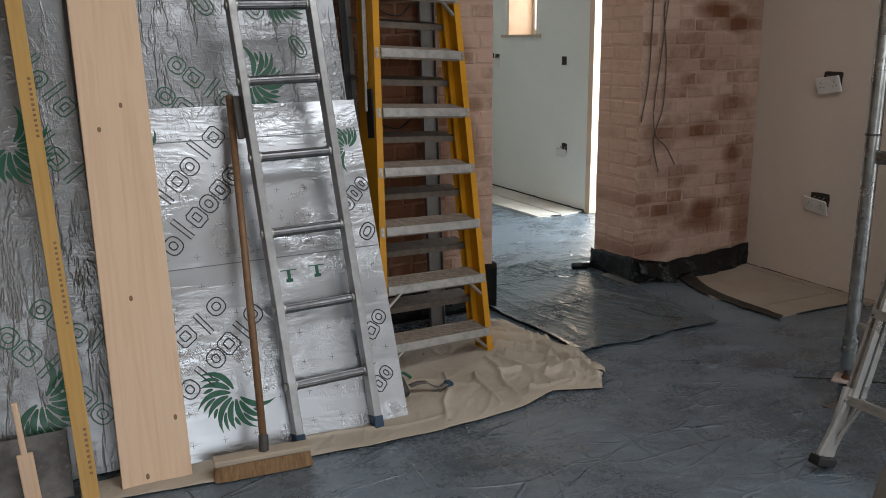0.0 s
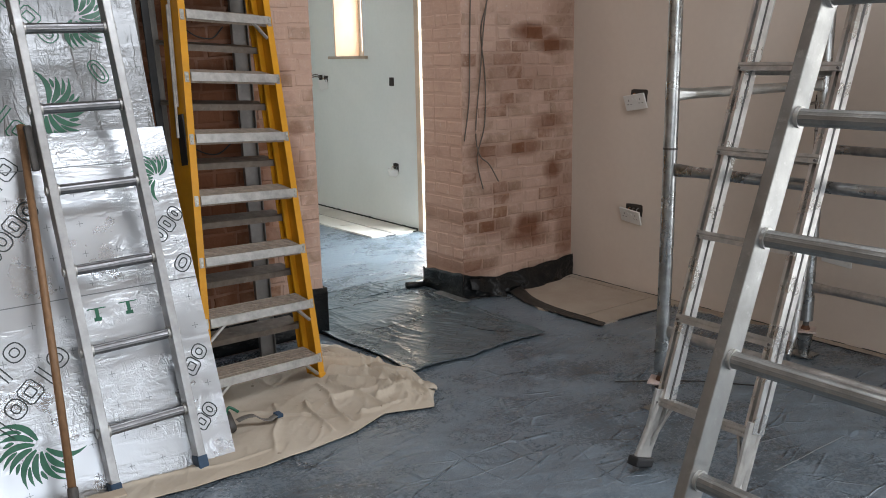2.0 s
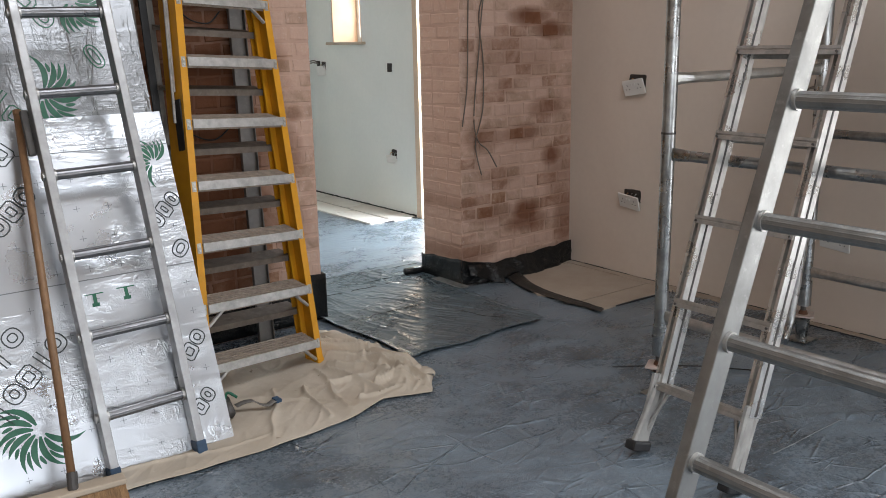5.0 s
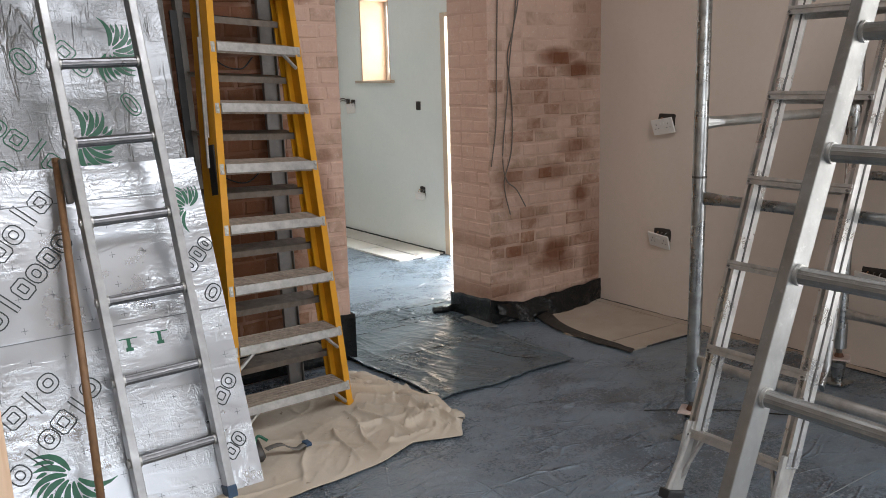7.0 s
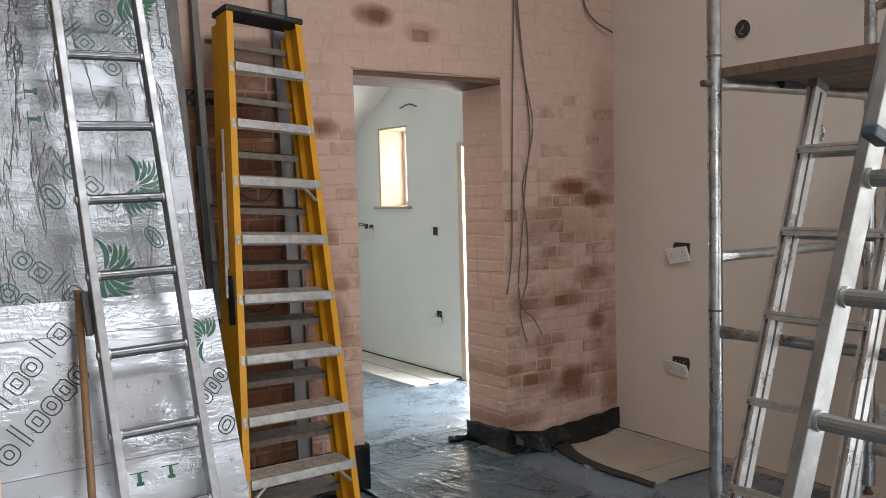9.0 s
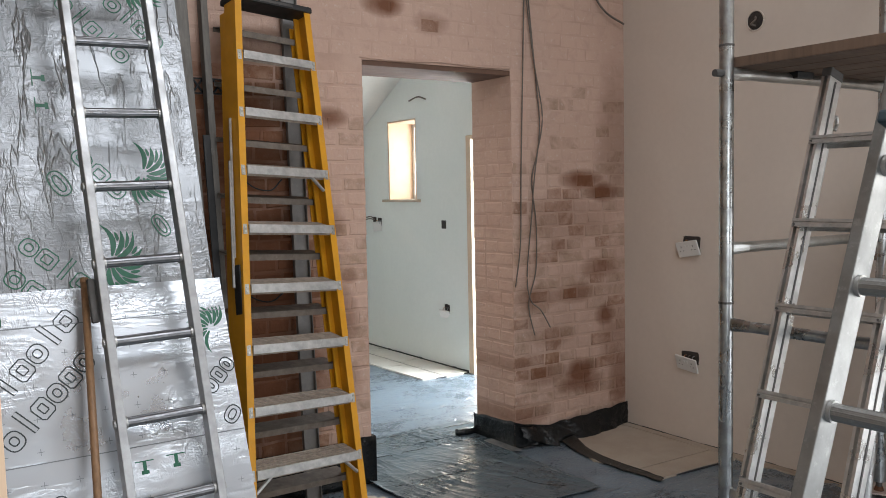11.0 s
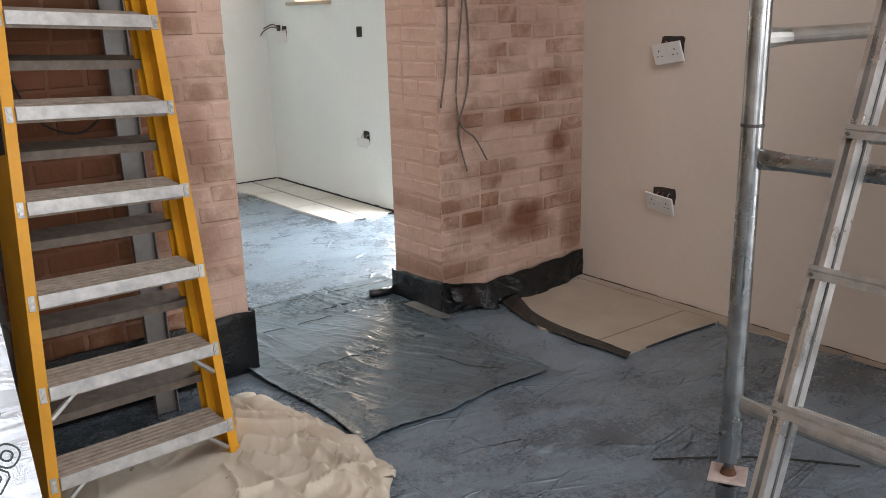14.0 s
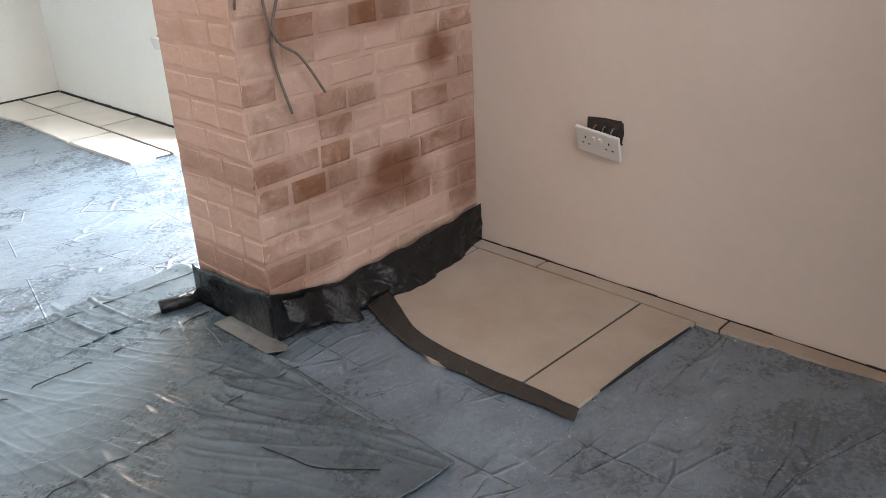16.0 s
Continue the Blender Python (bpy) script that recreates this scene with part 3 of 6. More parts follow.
def floor_boards():
    """Bare fibre boards where the sheeting is pulled back."""
    host = thing("bare_floor", pose(0, 0, 0), "bare buff fibre boards with dark joints", "floor boards")
    host["kind"] = "structure"
    g = 0.004
    z0, z1 = -0.01, 0.007
    near = [
        [(0.40, -0.030), (0.808 - g, -0.012), (0.808 - g, -0.055 + g), (0.385, -0.075 + g)],
        [(0.385, -0.075 - g), (0.808 - g, -0.055 - g), (0.808 - g, -0.685 + g), (0.256, -0.675 + g), (0.19, -0.42), (0.28, -0.22)],
        [(0.256, -0.675 - g), (0.808 - g, -0.685 - g), (0.800, -0.86), (0.55, -0.84), (0.262, -0.838)],
        [(0.808 + g, -0.012), (XR - 0.007, -0.012), (XR - 0.007, -0.300 + g), (0.808 + g, -0.296 + g)],
        [(0.808 + g, -0.296 - g), (XR - 0.007, -0.300 - g), (XR - 0.007, -0.93 + g), (0.806, -0.93 + g)],
        [(0.806, -0.93 - g), (XR - 0.007, -0.93 - g), (XR - 0.007, -1.55 + g), (0.826, -1.55 + g)],
        [(0.826, -1.55 - g), (XR - 0.007, -1.55 - g), (XR - 0.007, -2.60), (0.835, -2.60)],
    ]
    k = 0.008
    far = [
        [(0.47, 3.458), (0.735 - k, 3.458), (0.735 - k, 2.95 + k), (0.53, 2.97 + k)],
        [(0.53, 2.97 - k), (0.735 - k, 2.95 - k), (0.735 - k, 2.36 + k), (0.515, 2.38 + k)],
        [(0.515, 2.38 - k), (0.735 - k, 2.36 - k), (0.735 - k, 1.785), (0.54, 1.81)],
        [(0.735 + k, 3.458), (XF - 0.016, 3.458), (XF - 0.016, 3.10 + k), (0.735 + k, 3.10 + k)],
        [(0.735 + k, 3.10 - k), (XF - 0.016, 3.10 - k), (XF - 0.016, 2.50 + k), (0.735 + k, 2.50 + k)],
        [(0.735 + k, 2.50 - k), (XF - 0.016, 2.50 - k), (XF - 0.016, 1.80), (0.735 + k, 1.775)],
    ]
    for group, mat in ((near, M_PANEL), (far, M_PANEL_LIT)):
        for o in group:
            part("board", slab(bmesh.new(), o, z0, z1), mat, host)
    bm = bmesh.new()
    slab(bm, [(0.40, -0.028), (XR - 0.001, -0.004), (XR - 0.001, -2.61), (0.84, -2.61), (0.812, -0.86), (0.262, -0.834), (0.196, -0.42), (0.284, -0.22)], -0.012, 0.003)
    slab(bm, [(0.475, 3.474), (XF - 0.001, 3.474), (XF - 0.001, 1.80), (0.735, 1.78), (0.545, 1.815), (0.52, 2.38), (0.535, 2.97)], -0.012, 0.003)
    part("joint", bm, M_BLACK, host, "dark gaps between the boards")
    # open gap under the plaster's ragged lower edge
    bm = bmesh.new()
    rnd = random.Random(4)
    for x, y0, y1, top in ((XR, -2.60, -0.02, 0.0075), (XF, 1.80, 3.46, 0.014)):
        y = y0
        while y < y1:
            d = min(rnd.uniform(0.03, 0.09), y1 - y)
            box(bm, (x - 0.003, y, 0.0), (x + 0.002, y + d, top + rnd.uniform(-0.002, 0.003)))
            y += d
    box(bm, (0.50, 3.471, 0.0), (XF - 0.004, 3.477, 0.014))
    part("wall_gap", bm, M_BLACK, host, "black gap under the foot of the plaster")


def along_line(line, u):
    """A point on a smooth line through the points given, u from 0 to 1."""
    k = u * (len(line) - 1)
    i = min(int(k), len(line) - 2)
    f = k - i
    q = [Vector(line[min(max(i + d, 0), len(line) - 1)]) for d in (-1, 0, 1, 2)]
    return 0.5 * (2 * q[1] + (q[2] - q[0]) * f + (2 * q[0] - 5 * q[1] + 4 * q[2] - q[3]) * f * f + (3 * q[1] - q[0] - 3 * q[2] + q[3]) * f ** 3)


def pulled_back_flap():
    """The sheeting's edge, turned back on itself beside the bare boards."""
    edge = [(0.315, 0.0), (0.262, -0.13), (0.205, -0.33), (0.196, -0.48), (0.195, -0.62), (0.208, -0.75), (0.214, -0.865)]
    bend = [(0.400, -0.035, 0.020), (0.318, -0.18, 0.034), (0.252, -0.31, 0.034), (0.243, -0.44, 0.020), (0.250, -0.60, 0.013), (0.256, -0.74, 0.011), (0.255, -0.85, 0.009)]

    def at(u, v):
        p, q = along_line(edge, u), along_line(bend, u)
        top = max(q.z, 0.008)
        if v < 0.7:
            f = v / 0.7
            z = 0.007 + (top - 0.007) * (f * f * (3 - 2 * f))
        else:
            z = top * math.sqrt(max(0.0, 1 - ((v - 0.7) / 0.3) ** 2)) + 0.004
        w = 0.006 * noise.noise(Vector((u * 11, v * 2, 4))) * (1 - v)
        k = v / 0.7 * 0.92 if v < 0.7 else 0.92 + 0.08 * math.sin((v - 0.7) / 0.3 * math.pi / 2)
        return (p.x + (q.x - p.x) * k + w, p.y + (q.y - p.y) * k, z + 0.003 * noise.noise(Vector((u * 14, v * 3, 1))) * math.sin(math.pi * v))

    ob = part("sheeting_flap", surface(bmesh.new(), 70, 22, at), M_FLAP, smooth=True)
    ob.modifiers.new("thick", "SOLIDIFY").thickness = 0.002
    tagged(ob, "dark plastic floor sheeting turned back on itself beside bare boards", "plastic sheet")


def doorway_sheet():
    bm = bmesh.new()

    def at(u, v):
        yl = -0.775 + 1.40 * v
        left, right = -0.925 + 0.02 * math.sin(v * 9) + (0.03 if v > 0.55 else 0), -0.085 + 0.03 * v
        if v > 0.53:
            right = -0.02
        if v > 0.82:
            right = 0.10
        x = left + (right - left) * u
        y = yl + 0.03 * u + 0.012 * math.sin(u * 11) * (1 - v)
        edge = min(u, 1 - u) * 0.85
        edge = min(edge, min(v, 1 - v) * 1.4)
        bend = 0.10 * noise.noise(Vector((x * 2.2, y * 1.8, 14)))
        across, run = x * 0.94 + y * 0.34 + bend, y * 0.94 - x * 0.34

        def ridge(ca, cr, sharp, seed):
            return max(0.0, 1 - sharp * abs(noise.noise(Vector((across * ca, run * cr, seed)))))

        calm = 0.35 + 0.65 * max(0.0, min(1.0, 0.5 + 1.6 * noise.noise(Vector((x * 2.5, y * 2.5, 21)))))
        if y > -0.16:
            calm *= max(0.0, min(1.0, (-0.10 - x) / 0.12))
        h = 0.005 + 0.003 * fold(across * 1.1, run * 0.35, 3.2, 9.0)
        h += calm * (0.0065 * ridge(8, 1.4, 8, 3) + 0.0045 * ridge(17, 2.8, 7, 6) + 0.0014 * ridge(37, 6.0, 4, 12))
        h += 0.0035 * max(0.0, 1 - 12 * abs(noise.noise(Vector((x * 1.3, y * 3.4, 30))))) + 0.003 * calm * max(0.0, 1 - 6 * abs(noise.noise(Vector((x * 9 + y * 6, y * 7 - x * 3, 33)))))
        h += 0.009 * math.exp(-(edge / 0.02) ** 2) * (0.25 + abs(noise.noise(Vector((x * 5, y * 5, 8)))))
        return (x, y, h)

    surface(bm, 230, 360, at)
    ob = part("doorway_sheet", bm, M_MAT, smooth=True)
    ob.modifiers.new("thick", "SOLIDIFY").thickness = 0.003
    tagged(ob, "crinkled dark plastic sheet overlapping across the doorway floor", "plastic sheet")


def damp_proof_upstands():
    """Black sheet turned up against the foot of the brickwork."""
    bm = bmesh.new()
    surface(bm, 40, 8, lambda u, v: (-0.012 - 0.006 * abs(noise.noise(Vector((u * 6, v * 3, 1)))), -0.012 + (THICK + 0.02) * u,
                                     0.004 + (0.148 - 0.02 * u + 0.012 * noise.noise(Vector((u * 5, 0, 3)))) * v))
    side = part("damp_proof_sheet", bm, M_DPM, smooth=True)
    side.modifiers.new("thick", "SOLIDIFY").thickness = 0.003
    tagged(side, "black damp-proof sheet turned up the side of the brick pier", "plastic sheet")

    def front(u, v):
        x = -0.014 + (XR + 0.012) * u
        top = 0.150 - 0.050 * math.sin(min(1, u / 0.3) * math.pi * 0.5) + 0.035 * max(0, (u - 0.35)) / 0.65 + 0.014 * noise.noise(Vector((u * 9, 1, 1)))
        sag = math.sin(math.pi * min(1, max(0, u - 0.10) / 0.9))
        out = 0.014 + 0.060 * sag * (1 - v) ** 1.2 + 0.026 * fold(u * 1.3, v * 0.30 + u * 0.3, 3.0, 4.0) * (0.3 + sag) * (1 - 0.6 * v) + 0.010 * abs(noise.noise(Vector((u * 9, v * 3, 4))))
        return (x, -out, 0.004 + top * v + 0.010 * sag * noise.noise(Vector((u * 9, v * 3, 9))) * v)

    bm = surface(bmesh.new(), 150, 24, front)
    ob = part("damp_proof_sheet", bm, M_DPM, smooth=True)
    ob.modifiers.new("thick", "SOLIDIFY").thickness = 0.003
    tagged(ob, "black damp-proof sheet sagging off the foot of the brick pier", "plastic sheet")
    # loose corner, torn and curled out
    bm = surface(bmesh.new(), 18, 8, lambda u, v: (0.02 + 0.22 * u, -0.022 - 0.075 * v * (0.35 + 0.65 * u) - 0.012 * math.sin(u * 8),
                                                   0.125 - 0.035 * u - (0.055 + 0.05 * u) * v ** 1.5 + 0.012 * noise.noise(Vector((u * 9, v * 5, 2)))))
    part("torn_corner", bm, M_DPM, ob, "crumpled torn corner with pale plaster smears", smooth=True)
    bm = surface(bmesh.new(), 20, 8, lambda u, v: (DOOR_L + 0.012 - (1.6 * u), -0.014 - 0.01 * abs(noise.noise(Vector((u * 12, v * 3, 1)))),
                                                   0.004 + (0.235 + 0.015 * noise.noise(Vector((u * 9, 0, 3)))) * v))
    left = part("damp_proof_sheet", bm, M_DPM, smooth=True)
    left.modifiers.new("thick", "SOLIDIFY").thickness = 0.003
    tagged(left, "black damp-proof sheet turned up the wall behind the stepladder", "plastic sheet")
    bm = surface(bmesh.new(), 14, 6, lambda u, v: (DOOR_L + 0.014, -0.016 + (THICK + 0.02) * u, 0.004 + 0.235 * v))
    jamb = part("damp_proof_sheet", bm, M_DPM, smooth=True)
    jamb.modifiers.new("thick", "SOLIDIFY").thickness = 0.003
    tagged(jamb, "black damp-proof sheet turned up the doorway jamb", "plastic sheet")
    # rolled end beyond the pier
    bm = sweep(bmesh.new(), [(-0.13, 0.40, 0.022), (-0.05, 0.375, 0.026), (0.03, 0.385, 0.024)], 0.022, 10)
    tagged(part("rolled_sheet_end", bm, M_DPM, smooth=True), "small rolled end of black plastic sheet by the jamb", "plastic sheet")
    bm = slab(bmesh.new(), [(-0.075, 0.20), (-0.012, 0.20), (-0.012, -0.07), (-0.030, -0.085), (-0.075, -0.055)], 0.0125, 0.015)
    tagged(part("tape_strip", bm, M_ALU_DULL), "grey tape strip along the foot of the pier", "tape")


def lintel():
    bm = box(bmesh.new(), (DOOR_L - 0.02, 0.010, HEAD), (0.02, THICK - 0.010, HEAD + 0.030), 0.002)
    structure("lintel", bm, M_LINTEL, "dark brown timber soffit of the doorway lintel", "lintel")
    bm = sweep(bmesh.new(), [(-0.93, -0.001, 2.108), (-0.7, -0.002, 2.103), (-0.45, -0.001, 2.112), (-0.2, -0.002, 2.104), (0.0, -0.001, 2.108)], 0.004, 6)
    structure("trim", bm, M_MORTAR, "ragged plaster arris above the doorway", "plaster edge", True)


brick_wall()
side_walls()
far_window()
floor()
membranes()
floor_boards()
pulled_back_flap()
doorway_sheet()
damp_proof_upstands()
lintel()


# ---- boards, timber and ladder leaning on the brick wall ----
def lean(x, y, slope):
    """A local frame whose z climbs a leaning face: x along the wall, -y outwards."""
    return Matrix.Translation((x, y, 0)) @ Matrix.Rotation(-math.atan(slope), 4, "X")


def stroke(bm, pts, w, y=-0.0012, closed=True):
    """A thin flat line of width w along the points, on a board's face."""
    n = len(pts)
    left, right = [], []
    for k in range(n):
        a = Vector(pts[k - 1]) if closed or k else Vector(pts[k])
        b = Vector(pts[(k + 1) % n]) if closed or k < n - 1 else Vector(pts[k])
        d = (b - a).normalized()
        p = Vector(pts[k])
        left.append(bm.verts.new((p.x - d.y * w / 2, y, p.y + d.x * w / 2)))
        right.append(bm.verts.new((p.x + d.y * w / 2, y, p.y - d.x * w / 2)))
    for k in range(n if closed else n - 1):
        m = (k + 1) % n
        bm.faces.new((left[k], right[k], right[m], left[m]))


def hollow_shapes(kind, w, h, t):
    """The contours of one plain hollow shape: a ring, a block or a bar."""
    def oval(rx, rz, cz, n=18):
        return [(rx * math.copysign(abs(math.cos(a)) ** 0.8, math.cos(a)), cz + rz * math.copysign(abs(math.sin(a)) ** 0.8, math.sin(a))) for a in (2 * math.pi * k / n for k in range(n))]

    if kind == "ring":
        return [oval(w / 2, h / 2, h / 2), oval(w / 2 - t, h / 2 - t, h / 2)]
    if kind == "block":
        r = [(a * w / 2, h / 2 + b * h / 2) for a, b in ((-1, -0.7), (-1, 0.7), (-0.7, 1), (0.7, 1), (1, 0.7), (1, -0.7), (0.7, -1), (-0.7, -1))]
        k = [(a * (w / 2 - t), h / 2 + b * (h / 2 - t)) for a, b in ((-1, -0.8), (-1, 0.8), (-0.8, 1), (0.8, 1), (1, 0.8), (1, -0.8), (0.8, -1), (-0.8, -1))]
        return [r, k]
    return [[(-t / 2, 0), (-t / 2, h), (t / 2, h), (t / 2, 0)]]


def glyph_bar(p, q, size, count, seed):
    """A row of plain hollow shapes centred on the line from p to q, each a mesh."""
    made = []
    rnd = random.Random(seed)
    d = Vector((q[0] - p[0], q[1] - p[1]))
    step, ang = d.length / count, math.atan2(d.y, d.x)
    last = ""
    for i in range(count):
        kind = rnd.choice([k for k in ("ring", "block", "block", "bar", "ring") if k != last])
        last = kind
        tall = {"ring": 0.70, "block": 0.72, "bar": 1.0}[kind]
        w, h = step * rnd.uniform(0.84, 0.95), size * tall
        at = (i + 0.5) * step
        bm = bmesh.new()
        for pts in hollow_shapes(kind, w, h, size * 0.19):
            out = [(p[0] + math.cos(ang) * (at + x) - math.sin(ang) * (z - size / 2), p[1] + math.sin(ang) * (at + x) + math.cos(ang) * (z - size / 2)) for x, z in pts]
            stroke(bm, out, 0.0046)
        made.append(bm)
    return made


def leaf_mark(c, size, turn=0.0, y=-0.0012):
    """A half fan of slim curved green blades, a plain stand-in for a maker's mark."""
    made = []
    for row, (n, lo, hi) in enumerate(((9, 0.14, 1.0), (8, 0.52, 0.92))):
        for i in range(n):
            bm = bmesh.new()
            made.append(bm)
            t0 = turn + radians(-100 + 25 * i + 12.5 * row)
            r0, r1 = size * (lo + 0.06 * (i % 2)), size * (hi - 0.12 * (i % 2))
            mid = []
            for k in range(8):
                f = k / 7
                r, t = r0 + (r1 - r0) * f, t0 + 0.55 * ((r0 + (r1 - r0) * f) / size) ** 2
                wd = (0.155 - 0.05 * row) * size * math.sin(math.pi * min(1, 0.06 + 0.93 * f)) ** 0.7
                px, pz = c[0] + r * math.cos(t), c[1] + r * math.sin(t)
                mid.append((bm.verts.new((px - math.sin(t) * wd / 2, y, pz + math.cos(t) * wd / 2)), bm.verts.new((px + math.sin(t) * wd / 2, y, pz - math.cos(t) * wd / 2))))
            for a, b in zip(mid, mid[1:]):
                bm.faces.new((a[0], a[1], b[1], b[0]))
    return made


def spacing_mark(bm, c, s=0.05, turn=0.0, y=-0.0012):
    """A small fixing mark: a bar with a stubby pin."""
    ca, sa = math.cos(turn), math.sin(turn)

    def quad(x0, z0, x1, z1):
        vs = [bm.verts.new((c[0] + ca * x - sa * z, y, c[1] + sa * x + ca * z)) for x, z in ((x0, z0), (x1, z0), (x1, z1), (x0, z1))]
        bm.faces.new(vs)

    quad(-0.5 * s, 0.42 * s, 0.5 * s, 0.48 * s)
    quad(-0.10 * s, -0.05 * s, 0.10 * s, 0.42 * s)
    quad(-0.2 * s, -0.25 * s, 0.2 * s, -0.05 * s)


def cross_grid(bm, x0, x1, z0, z1, step, y=-0.001):
    """Faint registration crosses over a face."""
    z = z0
    while z < z1:
        x = x0
        while x < x1:
            for a, b in ((0.011, 0.0009), (0.0009, 0.011)):
                bm.faces.new([bm.verts.new(p) for p in ((x - a, y, z - b), (x + a, y, z - b), (x + a, y, z + b), (x - a, y, z + b))])
            x += step
        z += step


def insulation_board(x0, x1, y, slope, length, material, label, words, marks, pins, foot=0.004, crosses=True):
    cx = (x0 + x1) / 2
    b = thing("insulation_board", lean(cx, y, slope) @ Matrix.Translation((0, 0, foot)), label, "insulation board", "foil boards against the wall")
    hw, t = (x1 - x0) / 2, 0.05
    bm = bmesh.new()

    def face(u, v):
        x, z = -hw + 2 * hw * u, length * v
        e = min(u, 1 - u, v, 1 - v)
        k = min(1, e / 0.03)
        return (x, 0.0015 * noise.noise(Vector((x * 9 + cx, z * 5, 1))) * k, z)

    surface(bm, 30, 50, face)
    part("foil_facing", bm, material, b, smooth=True)
    part("core", box(bmesh.new(), (-hw, 0.002, 0.0), (hw, t, length), 0.002), M_FOIL_SMOOTH if material is M_FOIL_SMOOTH else M_FOIL, b, "taped foil edges")
    for i, (p, q, size, n) in enumerate(words):
        for bm in glyph_bar((p[0] - cx, p[1]), (q[0] - cx, q[1]), size, n, i + int(abs(x0) * 10)):
            part("printed_outline", bm, M_INK if material is M_FOIL_SMOOTH else M_GREEN, b, "printed outline shape")
    for c, s, turn in marks:
        for bm in leaf_mark((c[0] - cx, c[1]), s * 1.1, turn):
            part("printed_blade", bm, M_GREEN, b, "green printed blade shape")
    for c, s, turn in pins:
        bm = bmesh.new()
        spacing_mark(bm, (c[0] - cx, c[1]), s, turn)
        part("fixing_mark", bm, M_GREEN, b, "small green fixing mark")
    if crosses:
        bm = bmesh.new()
        cross_grid(bm, -hw + 0.06, hw - 0.03, 0.06, length - 0.03, 0.105)
        part("cross_print", bm, M_FAINT, b, "faint printed crosses")["kind"] = "stuff"
    return b


insulation_board(-2.90, -1.872, -0.85, 0.30, 2.62, M_FOIL, "tall crumpled foil-faced insulation board leaning on brickwork",
                 [((-2.31, 2.305), (-2.08, 2.067), 0.085, 5), ((-2.135, 2.322), (-1.94, 2.135), 0.085, 4), ((-2.31, 1.70), (-2.15, 1.52), 0.085, 3),
                  ((-2.395, 1.62), (-2.34, 1.53), 0.085, 1), ((-2.515, 1.372), (-2.305, 1.185), 0.085, 4), ((-2.57, 1.262), (-2.46, 1.17), 0.085, 2), ((-2.055, 1.45), (-2.005, 1.36), 0.07, 1)],
                 [((-2.085, 1.605), 0.115, -0.55), ((-2.235, 1.275), 0.125, -0.55), ((-2.02, 2.40), 0.12, -0.5)],
                 [((-2.405, 1.970), 0.062, 1.57), ((-2.402, 1.863), 0.062, 1.57)], crosses=False)
insulation_board(-4.05, -2.855, -0.925, 0.30, 2.45, M_FOIL, "tall badly crumpled foil-faced insulation board",
                 [((-3.00, 1.385), (-2.862, 1.195), 0.085, 4), ((-2.99, 1.135), (-2.862, 0.960), 0.085, 3), ((-3.055, 0.590), (-2.862, 0.405), 0.085, 4), ((-3.16, 0.520), (-2.865, 0.170), 0.090, 6)],
                 [((-3.066, 1.091), 0.125, -0.9), ((-3.071, 0.267), 0.125, -0.9)], [], crosses=False)
insulation_board(-2.70, -1.862, -1.008, 0.394, 1.225, M_FOIL_SMOOTH, "smaller bright foil insulation board leaning in front",
                 [((-2.645, 0.895), (-2.40, 1.145), 0.090, 5), ((-2.640, 0.725), (-2.36, 0.995), 0.090, 6), ((-2.46, 0.522), (-2.635, 0.395), 0.085, 3),
                  ((-2.34, 0.478), (-2.640, 0.215), 0.090, 6), ((-1.985, 0.815), (-1.880, 0.920), 0.080, 3), ((-1.93, 0.690), (-1.885, 0.745), 0.075, 1),
                  ((-1.885, 0.400), (-1.960, 0.309), 0.075, 2), ((-1.895, 0.185), (-1.966, 0.116), 0.075, 2)],
                 [((-1.925, 1.035), 0.085, 2.3), ((-2.475, 0.205), 0.125, 3.7), ((-2.665, 1.075), 0.085, 2.2)],
                 [((-2.225, 0.575), 0.062, 0.0), ((-2.119, 0.580), 0.062, 0.0)])


def seam_on_small_board():
    b = [o for o in scene.objects if o.name.startswith("insulation_board") and o.parent is None][-1]
    for z in (0.652, 1.10):
        part("seam", box(bmesh.new(), (-0.417, -0.0014, z), (0.417, 0.001, z + 0.0035)), M_FAINT, b, "pressed line across the foil")


seam_on_small_board()


def box_section(bm, x0, x1, y0, y1, z0, z1, bev=0.003):
    return box(bm, (x0, y0, z0), (x1, y1, z1), bev)


